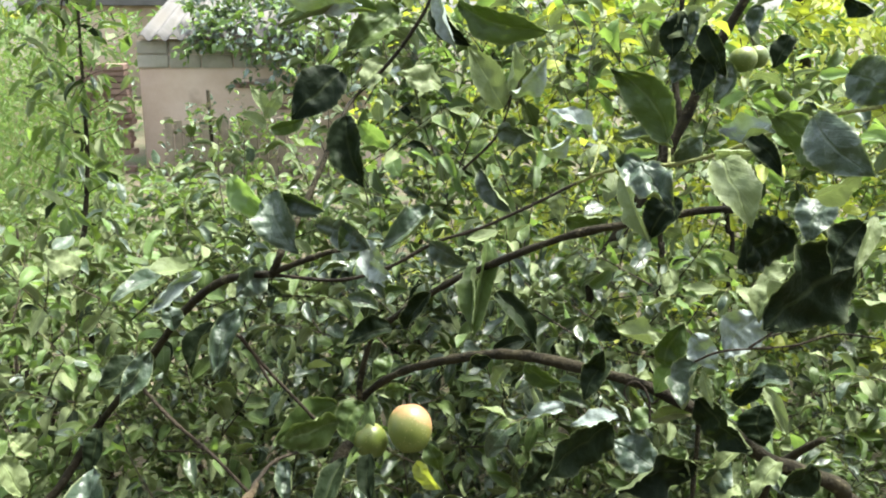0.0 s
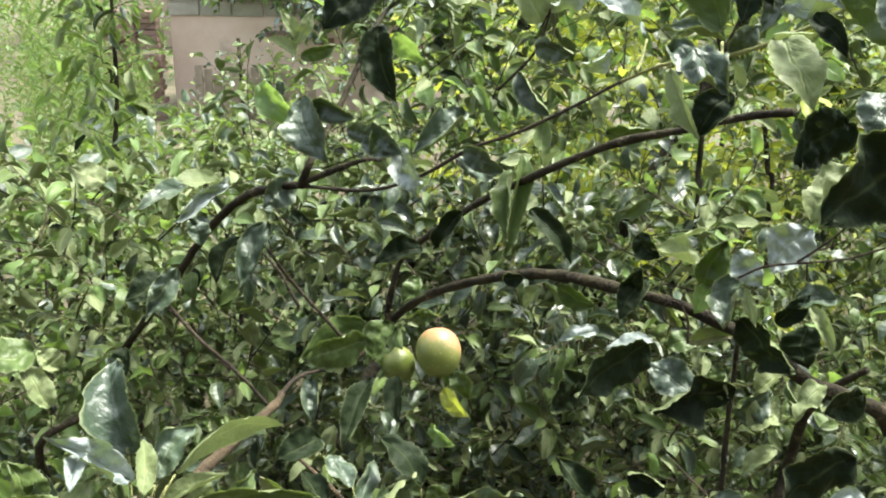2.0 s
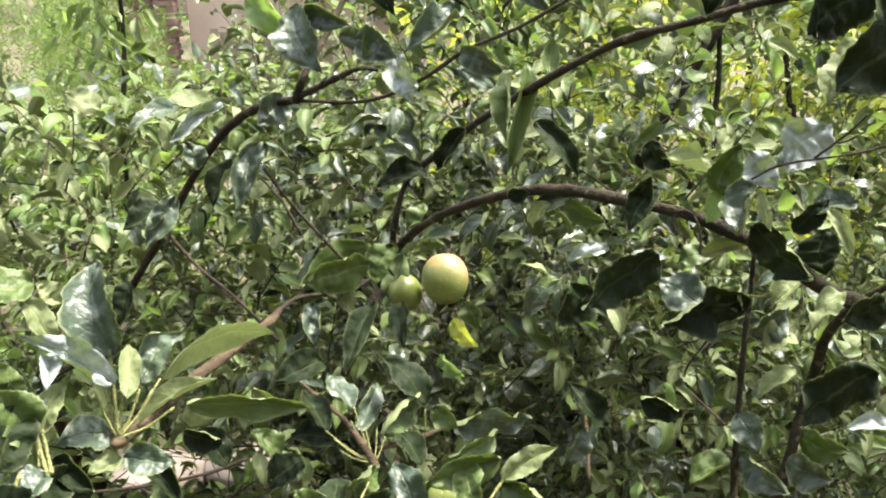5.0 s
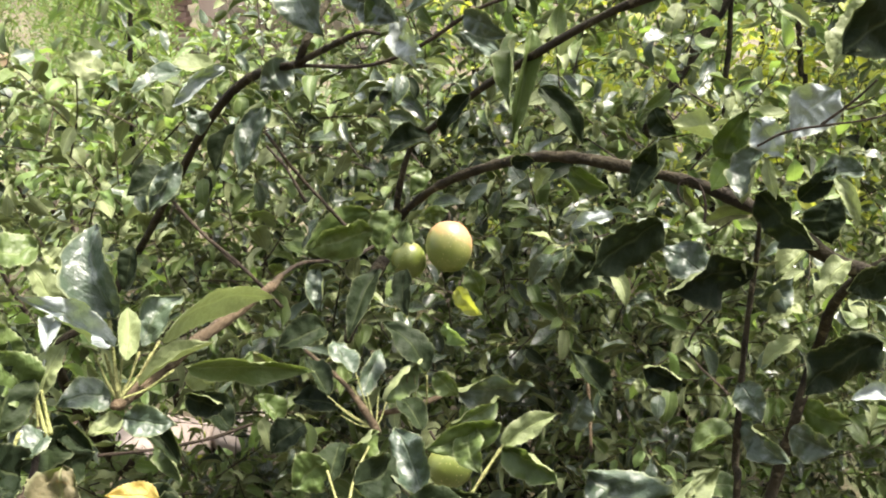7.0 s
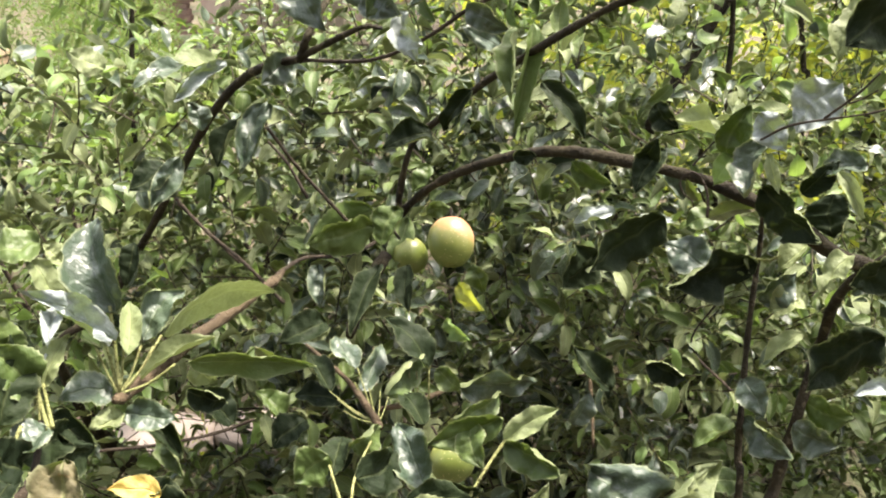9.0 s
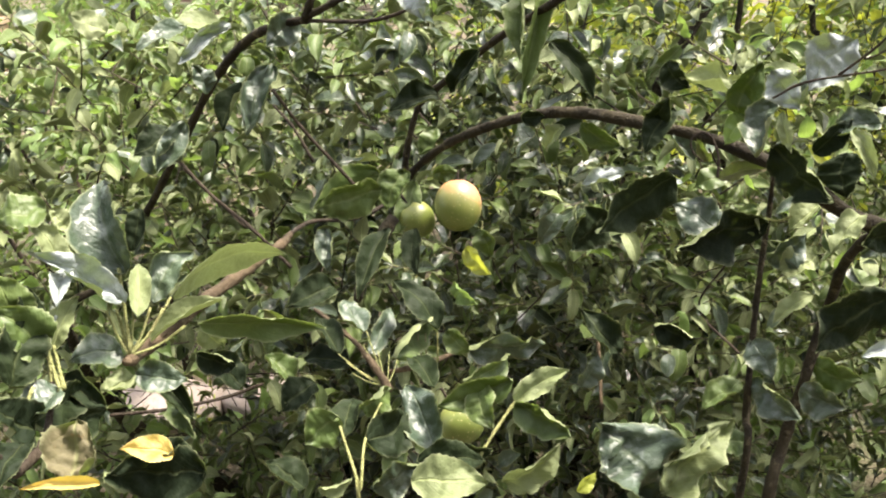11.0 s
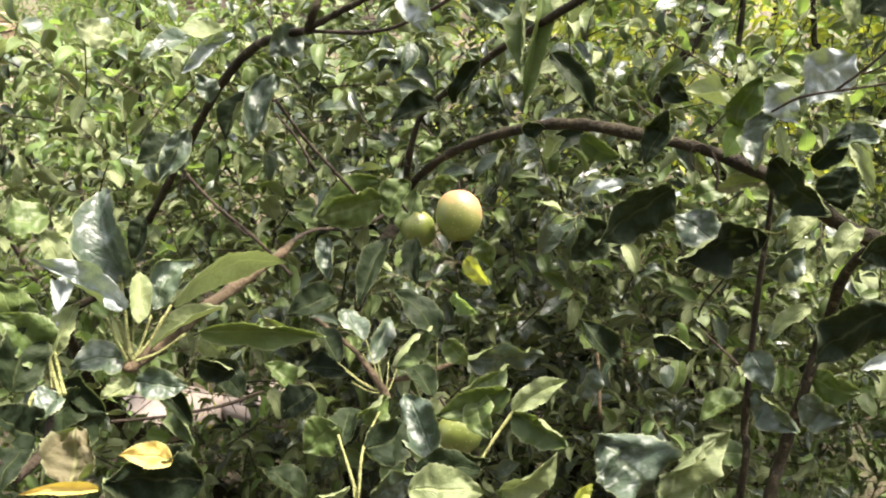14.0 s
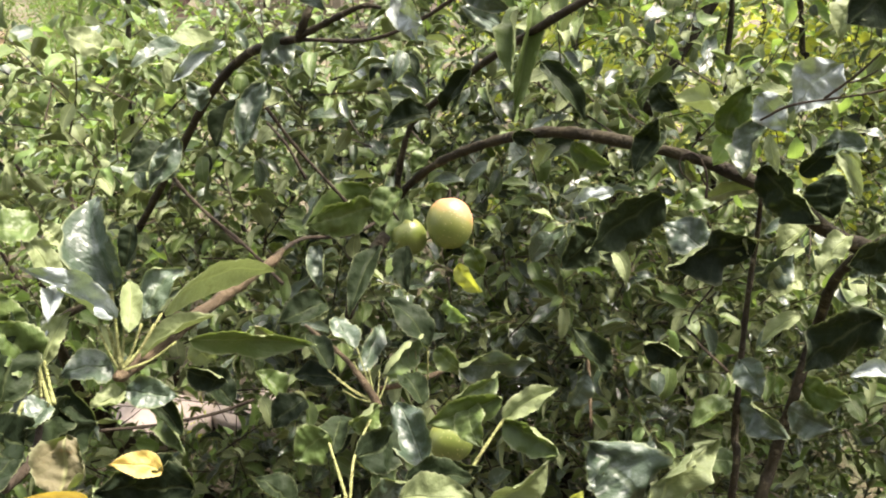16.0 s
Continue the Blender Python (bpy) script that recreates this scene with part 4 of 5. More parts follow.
leaf(joint, (-0.225, 1.071, 1.531), (-0.259, 1.037, 1.507), 0.041, -83, GREY, -0.5, 0.25, 0.08)
leaf(joint, (-0.342, 1.142, 1.513), (-0.406, 1.076, 1.514), 0.038, -30, UNDER, 0.6, 0.25, 0.08)
leaf(joint, (-0.370, 1.136, 1.428), (-0.389, 1.138, 1.465), 0.032, -41, GREY, 0.6, 0.25, 0.08)
leaf(joint, (-0.445, 1.180, 1.368), (-0.483, 1.132, 1.343), 0.047, -43, DARK, 0.6, 0.25, 0.08)
leaf(joint, (-0.423, 1.178, 1.378), (-0.454, 1.123, 1.318), 0.039, -51, GREY, -0.5, 0.3, 0.1, crumple=1.6)
leaf(joint, (-0.468, 1.177, 1.319), (-0.442, 1.197, 1.347), 0.037, 88, GREY, 0.6, 0.25, 0.08)
leaf(joint, (-0.533, 1.230, 1.229), (-0.543, 1.198, 1.168), 0.038, -20, DARK, 0.6, 0.25, 0.08)
leaf(joint, (-0.310, 1.108, 1.449), (-0.336, 1.073, 1.393), 0.037, -28, DARK, 0.6, 0.25, 0.08)
leaf(side, (-0.087, 0.975, 1.600), (-0.065, 0.950, 1.549), 0.033, 51, WHITE, 0.6, 0.3, 0.15)
leaf(side, (-0.124, 0.964, 1.615), (-0.080, 0.934, 1.599), 0.043, 81, GREY, 0.5, 0.25, 0.08)
leaf(side, (-0.080, 0.929, 1.581), (-0.056, 0.907, 1.573), 0.032, 77, WHITE, 0.4, 0.25, 0.08)
leaf(side, (-0.146, 0.982, 1.617), (-0.092, 0.968, 1.617), 0.031, 106, GREY, 0.5, 0.25, 0.08)
leaf(side, (-0.261, 1.051, 1.655), (-0.211, 1.032, 1.610), 0.048, 74, FRESH, 0.6, 0.25, 0.08)
leaf(side, (-0.249, 1.071, 1.636), (-0.269, 1.069, 1.652), 0.024, -61, FRESH, 0.6, 0.25, 0.08)
leaf(side, (-0.208, 1.039, 1.642), (-0.171, 0.999, 1.575), 0.056, 48, GREY, 0.7, 0.35, 0.08)
leaf(side, (-0.191, 1.021, 1.639), (-0.139, 1.006, 1.625), 0.034, 101, GREY, 0.6, 0.25, 0.08)
leaf(side, (-0.012, 0.908, 1.649), (-0.064, 0.866, 1.614), 0.043, -44, GREY, 0.7, 0.35, 0.08)
leaf(side, (-0.092, 0.968, 1.617), (-0.115, 0.940, 1.598), 0.036, -38, GREEN, 0.5, 0.25, 0.08)
leaf(shoot, (0.042, 0.935, 1.688), (0.075, 0.914, 1.645), 0.029, 86, GREY, 0.6, 0.25, 0.08)
leaf(shoot, (-0.014, 0.929, 1.607), (0.030, 0.912, 1.586), 0.031, 97, GREY, 0.6, 0.25, 0.08)
leaf(shoot, (0.036, 0.913, 1.589), (0.032, 0.870, 1.523), 0.035, 32, GREEN, 0.4, 0.5, 0.08)
leaf(shoot, (0.149, 0.725, 1.729), (0.183, 0.670, 1.702), 0.037, 29, GREY, 0.9, 0.4, 0.12, crumple=2.5)
leaf(shoot, (0.215, 0.775, 1.690), (0.191, 0.772, 1.651), 0.036, -50, DARK, 0.7, 0.25, 0.08)
leaf(shoot, (0.165, 0.790, 1.708), (0.186, 0.753, 1.653), 0.024, 83, UNDER, 0.5, 0.25, 0.08)
leaf(shoot, (0.149, 0.829, 1.734), (0.101, 0.829, 1.764), 0.025, -40, WHITE, 0.8, 0.4, 0.08)
petiole(shoot, (0.144, 0.834, 1.700), (0.160, 0.877, 1.726), 0.0013, 0.004, STALK)
leaf(shoot, (0.200, 0.767, 1.742), (0.147, 0.775, 1.805), 0.039, -103, GREEN, -0.8, 0.12, 0.04, skew=-2.4, curl=0.3)
petiole(shoot, (0.204, 0.773, 1.722), (0.214, 0.814, 1.729), 0.0014, 0.004, STALK)
leaf(shoot, (0.214, 0.804, 1.732), (0.157, 0.797, 1.741), 0.026, -45, GREY, 0.5, 0.25, 0.08)
leaf(shoot, (0.206, 0.763, 1.725), (0.229, 0.760, 1.748), 0.026, 108, GREY, 0.6, 0.25, 0.08)
leaf(shoot, (0.214, 0.671, 1.762), (0.258, 0.646, 1.770), 0.024, 52, WHITE, 0.8, 0.4, 0.15, crumple=2.5)
leaf(shoot, (0.242, 0.683, 1.759), (0.259, 0.650, 1.731), 0.024, 49, DARK, 0.6, 0.25, 0.08)
leaf(shoot, (0.223, 0.707, 1.739), (0.251, 0.688, 1.745), 0.028, 104, UNDER, 0.8, 0.25, 0.08)
leaf(shoot, (0.216, 0.668, 1.742), (0.228, 0.622, 1.698), 0.039, 14, UNDER, 1.1, 0.3, 0.05, crumple=0.6)
leaf(shoot, (0.244, 0.641, 1.778), (0.273, 0.591, 1.742), 0.034, 100, GREEN, -1.0, 0.2, 0.05, skew=0)
# Its pale patches paint the glossy reflection on the upper side.
leaf(shoot, (0.249, 0.586, 1.784), (0.276, 0.546, 1.751), 0.033, 74, GREY, 0.9, 0.2, 0.05, label="large grey-green leaf with pale patches", curl=-0.6, skew=-1.2, crumple=0.6)
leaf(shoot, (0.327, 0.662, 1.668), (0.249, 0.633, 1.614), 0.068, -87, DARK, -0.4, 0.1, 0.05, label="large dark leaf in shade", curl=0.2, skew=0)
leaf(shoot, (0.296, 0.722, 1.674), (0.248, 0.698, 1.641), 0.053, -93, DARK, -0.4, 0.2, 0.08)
leaf(shoot, (0.313, 0.749, 1.633), (0.279, 0.725, 1.588), 0.046, 6, UNDER, 0.5, 0.25, 0.08)
leaf(shoot, (0.323, 0.648, 1.696), (0.295, 0.629, 1.661), 0.035, -62, DARK, -0.5, 0.2, 0.06)
leaf(shoot, (0.321, 0.628, 1.706), (0.295, 0.597, 1.668), 0.012, -37, UNDER, 0.6, 0.3, 0.06)
leaf(shoot, (0.306, 0.702, 1.705), (0.331, 0.674, 1.733), 0.030, 137, UNDER, 0.7, 0.25, 0.08)
leaf(shoot, (0.334, 0.733, 1.698), (0.311, 0.713, 1.663), 0.036, -8, GREY, 0.6, 0.25, 0.08)
leaf(shoot, (0.300, 0.653, 1.808), (0.322, 0.619, 1.791), 0.037, 93, GREY, 0.6, 0.25, 0.08)
leaf(shoot, (0.350, 0.702, 1.612), (0.375, 0.669, 1.623), 0.029, 109, GREEN, 0.6, 0.25, 0.08)
leaf(shoot, (0.117, 0.875, 1.675), (0.123, 0.867, 1.644), 0.020, 64, UNDER, 0.5, 0.25, 0.08)
leaf(shoot, (0.147, 1.012, 1.613), (0.199, 1.005, 1.618), 0.037, 107, GREEN, 0.6, 0.25, 0.08)
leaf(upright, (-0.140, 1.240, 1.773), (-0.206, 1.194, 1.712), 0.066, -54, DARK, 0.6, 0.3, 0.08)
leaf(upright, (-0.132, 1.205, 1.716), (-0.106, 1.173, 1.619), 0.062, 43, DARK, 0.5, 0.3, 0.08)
leaf(upright, (-0.114, 1.236, 1.705), (-0.075, 1.244, 1.667), 0.039, 115, FRESH, 0.6, 0.25, 0.08)
leaf(upright, (-0.062, 1.278, 1.859), (-0.134, 1.242, 1.800), 0.057, -61, GREEN, 0.6, 0.25, 0.08)
leaf(upright, (-0.091, 1.247, 1.854), (-0.215, 1.180, 1.837), 0.040, -47, GREEN, 0.7, 0.25, 0.08)
leaf(upright, (-0.208, 1.182, 1.876), (-0.106, 1.195, 1.862), 0.044, 121, WHITE, 0.5, 0.25, 0.08)
leaf(upright, (0.022, 1.280, 1.867), (0.152, 1.230, 1.829), 0.051, 115, GREEN, 0.8, 0.25, 0.08)
leaf(upright, (-0.011, 1.270, 1.867), (0.039, 1.249, 1.808), 0.048, 83, DARK, 0.6, 0.25, 0.08)
leaf(upright, (-0.005, 1.250, 1.874), (0.020, 1.229, 1.806), 0.034, 84, WHITE, 0.5, 0.25, 0.08)
leaf(upright, (0.090, 1.290, 1.717), (0.037, 1.279, 1.807), 0.049, -86, UNDER, 0.7, 0.25, 0.08)
leaf(upright, (0.094, 1.292, 1.739), (0.106, 1.295, 1.812), 0.032, 101, UNDER, 0.6, 0.25, 0.08)
leaf(upright, (0.098, 1.291, 1.735), (0.150, 1.270, 1.793), 0.042, 129, WHITE, 0.9, 0.5, 0.2)
leaf(upright, (-0.000, 1.316, 1.750), (-0.066, 1.296, 1.769), 0.045, -55, UNDER, 0.6, 0.25, 0.08)
leaf(upright, (-0.077, 1.316, 1.783), (-0.118, 1.290, 1.744), 0.042, -38, UNDER, 0.6, 0.25, 0.08)
stalk2 = branch(near_tree, [(0.090, 1.289, 1.711, 0.0016), (0.102, 1.291, 1.735, 0.0015), (0.083, 1.306, 1.675, 0.0020), (0.034, 1.379, 1.611, 0.0025)], TWIG, "", "branch")
leaf(shoot, (0.082, 1.287, 1.686), (0.134, 1.261, 1.677), 0.040, 114, GREY, 0.6, 0.25, 0.08)
leaf(shoot, (0.137, 1.178, 1.669), (0.174, 1.177, 1.692), 0.033, 120, WHITE, 0.6, 0.25, 0.08)
leaf(low_l, (-0.279, 0.610, 1.352), (-0.310, 0.585, 1.360), 0.031, -39, GREY, 0.7, 0.25, 0.06)
leaf(low_l, (-0.304, 0.517, 1.353), (-0.295, 0.572, 1.345), 0.031, 79, DARK, 0.7, 0.25, 0.08)
leaf(low_l, (-0.306, 0.550, 1.324), (-0.288, 0.586, 1.320), 0.030, 86, DARK, 0.7, 0.25, 0.08)
leaf(low_l, (-0.324, 0.533, 1.398), (-0.324, 0.577, 1.428), 0.031, 53, DARK, 0.6, 0.25, 0.08)
leaf(low_l, (-0.329, 0.559, 1.401), (-0.335, 0.553, 1.449), 0.034, -69, GREEN, 0.6, 0.25, 0.08)
leaf(low_l, (-0.581, 1.074, 1.207), (-0.619, 1.080, 1.271), 0.039, -25, UNDER, 0.5, 0.25, 0.08)
leaf(tuft, (-0.200, 0.730, 1.329), (-0.166, 0.746, 1.297), 0.017, 103, DRY, 0.8, 0.25, 0.08)
leaf(tuft, (-0.247, 0.780, 1.276), (-0.227, 0.815, 1.283), 0.022, 80, GREEN, 0.6, 0.25, 0.08)
leaf(tuft, (-0.283, 0.872, 1.148), (-0.328, 0.880, 1.187), 0.039, -27, DARK, 0.6, 0.25, 0.08)
leaf(low_l, (-0.213, 0.547, 1.289), (-0.236, 0.535, 1.323), 0.026, -47, DARK, 0.6, 0.25, 0.08)
leaf(low_l, (-0.257, 0.641, 1.301), (-0.232, 0.608, 1.274), 0.027, 41, GREEN, 0.7, 0.25, 0.08)
leaf(spur, (-0.202, 0.894, 1.143), (-0.238, 0.868, 1.120), 0.044, -32, DARK, 0.6, 0.25, 0.08)
leaf(spur, (-0.155, 0.870, 1.183), (-0.209, 0.881, 1.182), 0.039, -31, DARK, 0.6, 0.25, 0.08)
leaf(spur, (-0.133, 0.881, 1.192), (-0.119, 0.953, 1.212), 0.028, 54, GREY, 0.7, 0.25, 0.08)
leaf(spur, (-0.111, 0.884, 1.191), (-0.086, 0.926, 1.196), 0.028, 73, DARK, 0.7, 0.25, 0.08)
leaf(spur, (-0.240, 0.929, 1.119), (-0.274, 0.940, 1.152), 0.039, -15, GREEN, 0.6, 0.25, 0.08)
leaf(low_m, (-0.163, 0.671, 1.172), (-0.203, 0.687, 1.190), 0.036, -9, DARK, 0.7, 0.25, 0.08)
leaf(low_m, (-0.077, 0.664, 1.188), (-0.092, 0.704, 1.208), 0.030, 20, GREEN, 0.6, 0.25, 0.08)
leaf(low_m2, (-0.055, 0.827, 1.184), (-0.092, 0.886, 1.190), 0.029, -11, DARK, 0.6, 0.25, 0.08)
leaf(low_r, (-0.027, 0.874, 1.161), (0.024, 0.936, 1.162), 0.039, 81, GREEN, 0.8, 0.25, 0.08)
leaf(low_r, (0.122, 1.038, 1.050), (0.145, 1.060, 1.090), 0.036, 52, GREY, 0.7, 0.25, 0.08)
leaf(low_r, (0.174, 1.058, 1.092), (0.122, 1.092, 1.141), 0.050, -31, DARK, 0.6, 0.25, 0.08)
leaf(low_r, (0.222, 1.089, 1.119), (0.278, 1.096, 1.090), 0.046, 90, DARK, 0.6, 0.25, 0.08)
leaf(low_r, (0.211, 1.065, 1.115), (0.218, 1.053, 1.096), 0.023, 54, UNDER, 0.4, 0.25, 0.08)
leaf(stem, (0.342, 1.057, 1.115), (0.361, 1.008, 1.086), 0.043, 57, GREY, 0.6, 0.25, 0.08)
leaf(stem, (0.332, 1.049, 1.058), (0.278, 1.022, 1.030), 0.046, -20, GREEN, 0.7, 0.25, 0.08)
leaf(stem, (0.346, 1.047, 1.060), (0.397, 0.989, 1.040), 0.050, 80, GREY, 0.7, 0.25, 0.08)
leaf(stem, (0.344, 1.018, 0.981), (0.287, 1.011, 0.984), 0.041, -33, GREEN, 0.7, 0.25, 0.08)
leaf(lean, (0.485, 1.236, 0.930), (0.545, 1.201, 0.914), 0.063, 78, GREY, 0.7, 0.25, 0.08)
leaf(lean, (0.502, 1.251, 0.963), (0.569, 1.217, 0.956), 0.056, 90, GREEN, 0.7, 0.25, 0.08)
leaf(arch, (0.342, 0.939, 1.410), (0.375, 0.938, 1.448), 0.030, 86, DARK, 0.7, 0.25, 0.08)
leaf(arch, (0.236, 1.013, 1.379), (0.210, 1.028, 1.408), 0.030, -45, GREY, 0.7, 0.25, 0.08)
leaf(arch, (0.273, 0.999, 1.363), (0.236, 1.002, 1.348), 0.029, -44, GREEN, 0.8, 0.25, 0.08)
petiole(arch, (0.244, 0.986, 1.401), (0.270, 0.990, 1.366), 0.0010, 0.004, TWIG)
leaf(joint, (-0.520, 1.200, 1.498), (-0.563, 1.183, 1.524), 0.042, -50, UNDER, 0.6, 0.25, 0.08)
leaf(joint, (-0.615, 1.180, 1.212), (-0.646, 1.178, 1.248), 0.052, -38, UNDER, 0.4, 0.25, 0.08)
leaf(joint, (-0.601, 1.095, 1.282), (-0.654, 1.060, 1.279), 0.060, -31, GREEN, 0.7, 0.25, 0.08)
leaf(upright, (-0.373, 1.852, 1.650), (-0.405, 1.851, 1.709), 0.034, -59, UNDER, 0.5, 0.25, 0.08)
leaf(upright, (-0.374, 1.851, 1.638), (-0.337, 1.865, 1.708), 0.032, 104, UNDER, 0.5, 0.25, 0.08)
leaf(upright, (-0.363, 1.850, 1.614), (-0.292, 1.865, 1.637), 0.038, 108, GREEN, 0.6, 0.25, 0.08)
leaf(upright, (-0.374, 1.848, 1.615), (-0.430, 1.840, 1.651), 0.038, -57, UNDER, 0.6, 0.25, 0.08)
leaf(shoot, (-0.011, 1.397, 1.761), (-0.033, 1.398, 1.783), 0.031, -66, GREEN, 0.6, 0.25, 0.08)
leaf(shoot, (0.195, 1.021, 1.489), (0.221, 1.006, 1.464), 0.033, 84, DARK, 0.6, 0.25, 0.08)
leaf(arch, (0.166, 1.074, 1.341), (0.113, 1.073, 1.325), 0.030, -43, WHITE, 0.5, 0.25, 0.08)
leaf(arch, (0.235, 1.057, 1.333), (0.172, 1.062, 1.318), 0.033, -23, WHITE, 0.5, 0.25, 0.08)
leaf(arch, (0.266, 0.976, 1.303), (0.214, 1.002, 1.328), 0.052, -40, GREY, 0.6, 0.25, 0.08)
leaf(arch, (0.282, 0.940, 1.353), (0.292, 0.919, 1.320), 0.041, 57, GREEN, 0.6, 0.25, 0.08)
# Not a real leaf of the stem: a pale stand-in for sunlit ground.
leaf(lean, (0.592, 1.153, 1.040), (0.531, 1.153, 1.034), 0.045, -38, WHITE, 0.4, 0.2, 0.05)

# ---- the second apple tree ----
back_tree = empty("apple_tree", (0.30, 2.05, 0.0), "apple tree with a slanting trunk behind the near branches", "tree", "apple trees")
back_trunk = branch(back_tree, [(0.200, 2.050, -0.050, 0.0300), (0.240, 1.844, 0.919, 0.0190), (0.286, 1.886, 1.071, 0.0170), (0.362, 1.925, 1.279, 0.0150), (0.464, 1.958, 1.458, 0.0140), (0.544, 1.982, 1.604, 0.0130), (0.620, 2.005, 1.779, 0.0110), (0.678, 1.987, 1.906, 0.0090), (0.735, 1.979, 2.045, 0.0060)], BARK, "slender slanting dark trunk", "trunk")
leaf(back_trunk, (0.546, 1.872, 1.829), (0.593, 1.843, 1.723), 0.057, 91, DARK, 0.6, 0.25, 0.08)
leaf(back_trunk, (0.580, 1.881, 1.771), (0.546, 1.865, 1.684), 0.059, -29, GREEN, 0.6, 0.25, 0.08)
leaf(back_trunk, (0.720, 1.844, 1.810), (0.689, 1.843, 1.742), 0.056, -47, DARK, 0.6, 0.25, 0.08)
leaf(back_trunk, (0.555, 1.890, 1.858), (0.464, 1.893, 1.800), 0.059, -62, UNDER, 0.6, 0.25, 0.08)
# Darkest blades round the trunk: their colour carries the shade there.
leaf(back_trunk, (0.499, 1.885, 1.858), (0.484, 1.866, 1.757), 0.061, -28, DARK, -0.6, 0.3, 0.06)
leaf(back_trunk, (0.648, 1.839, 1.869), (0.631, 1.823, 1.806), 0.051, -38, GREY, -0.6, 0.3, 0.06)
leaf(back_trunk, (0.567, 1.864, 1.780), (0.534, 1.848, 1.688), 0.064, -59, DARK, -0.6, 0.3, 0.06)
leaf(back_trunk, (0.513, 1.880, 1.775), (0.484, 1.863, 1.708), 0.057, -59, GLOSS, -0.6, 0.3, 0.06)
leaf(back_trunk, (0.601, 1.853, 1.757), (0.570, 1.835, 1.673), 0.059, -56, GLOSS, -0.6, 0.3, 0.06)
leaf(back_trunk, (0.797, 1.780, 1.879), (0.834, 1.740, 1.853), 0.056, 107, DARK, -0.6, 0.3, 0.06)
leaf(back_trunk, (0.527, 1.877, 1.858), (0.518, 1.858, 1.785), 0.046, -15, GLOSS, -0.6, 0.3, 0.06)
back_limb = branch(back_tree, [(0.544, 1.982, 1.604, 0.0090), (0.535, 2.026, 1.708, 0.0080), (0.545, 2.049, 1.834, 0.0070), (0.542, 2.047, 1.956, 0.0060)], BARK, "", "branch")
back_limb2 = branch(back_tree, [(0.481, 1.964, -0.030, 0.0120), (0.501, 1.914, 1.204, 0.0070), (0.504, 1.945, 1.343, 0.0065), (0.507, 1.960, 1.434, 0.0060), (0.499, 1.976, 1.567, 0.0050)], BARK, "", "branch")
back_limb3 = branch(back_tree, [(0.725, 2.205, -0.030, 0.0120), (0.745, 2.155, 1.167, 0.0070), (0.740, 2.190, 1.321, 0.0065), (0.719, 2.218, 1.472, 0.0060)], BARK, "", "branch")
apple((0.642, 1.892, 1.758), 0.0290, "unripe green apple in a pair", (-10, -15, 0), skin=APPLE_GREEN)
apple((0.682, 1.931, 1.761), 0.0270, "unripe green apple in a pair", (-5, 10, 120), skin=APPLE_GREEN)

# ---- the young sapling ----
sapling = empty("sapling", (-1.09, 2.58, 0.0), "young slender apple sapling with drooping leaves", "tree")
sap_trunk = branch(sapling, [(-1.090, 2.580, -0.030, 0.0140), (-1.071, 2.491, 1.041, 0.0090), (-1.078, 2.554, 1.235, 0.0080), (-1.071, 2.602, 1.399, 0.0070), (-1.071, 2.626, 1.567, 0.0060), (-1.073, 2.650, 1.764, 0.0050), (-1.070, 2.661, 1.941, 0.0035)], BARK, "", "trunk")

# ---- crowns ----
# Leaf mixes by region; paler or darker shares also paint sunlit and shaded foliage.
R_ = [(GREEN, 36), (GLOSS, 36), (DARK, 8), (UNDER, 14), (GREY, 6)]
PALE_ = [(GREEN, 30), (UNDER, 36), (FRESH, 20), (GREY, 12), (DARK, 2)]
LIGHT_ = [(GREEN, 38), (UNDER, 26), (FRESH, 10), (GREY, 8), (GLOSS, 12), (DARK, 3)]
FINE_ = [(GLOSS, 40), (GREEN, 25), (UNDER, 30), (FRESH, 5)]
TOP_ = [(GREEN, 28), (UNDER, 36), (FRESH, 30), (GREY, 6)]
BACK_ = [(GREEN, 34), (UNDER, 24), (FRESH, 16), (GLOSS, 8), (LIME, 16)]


def top_of(x, y):
    """How high the near crown reaches at a place."""
    return 1.85 - y * 0.30


def opening(p):
    """The gap in the foliage through which the stones on the ground show."""
    f = (p[1] - 0.04) / 2.38
    return 0.25 < f < 1.03 and abs(p[0] - 0.025 + 1.045 * f) < 0.21 * f and -0.06 < p[2] - 1.70 + 1.62 * f < 0.05


crown = Crown(21)
for _ in range(1400):
    y = crown.r.uniform(1.38, 2.2)
    x = crown.r.uniform(-0.62, 0.62) * (y + 0.25)
    z = crown.r.uniform(0.15, top_of(x, y))
    if x > 0.28 * y and crown.r.random() < 0.4:
        continue
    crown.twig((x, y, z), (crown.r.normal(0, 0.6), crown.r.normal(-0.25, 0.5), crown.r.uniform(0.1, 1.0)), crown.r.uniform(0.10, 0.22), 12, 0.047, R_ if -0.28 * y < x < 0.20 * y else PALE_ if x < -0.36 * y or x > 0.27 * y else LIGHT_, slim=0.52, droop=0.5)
for _ in range(190):
    y = crown.r.uniform(1.32, 1.95)
    x = crown.r.uniform(0.08, 0.54) * y
    z = crown.r.uniform(0.45, 1.66 - 0.33 * y)
    crown.twig((x, y, z), (crown.r.normal(0, 0.7), crown.r.normal(-0.2, 0.5), crown.r.uniform(-0.1, 0.9)), crown.r.uniform(0.08, 0.18), 13, 0.032, FINE_, slim=0.45, droop=0.6, rad=0.0011)
crown.clear(opening)
crown.finish(near_tree, 100, key=lambda p: p[1], backed=True)

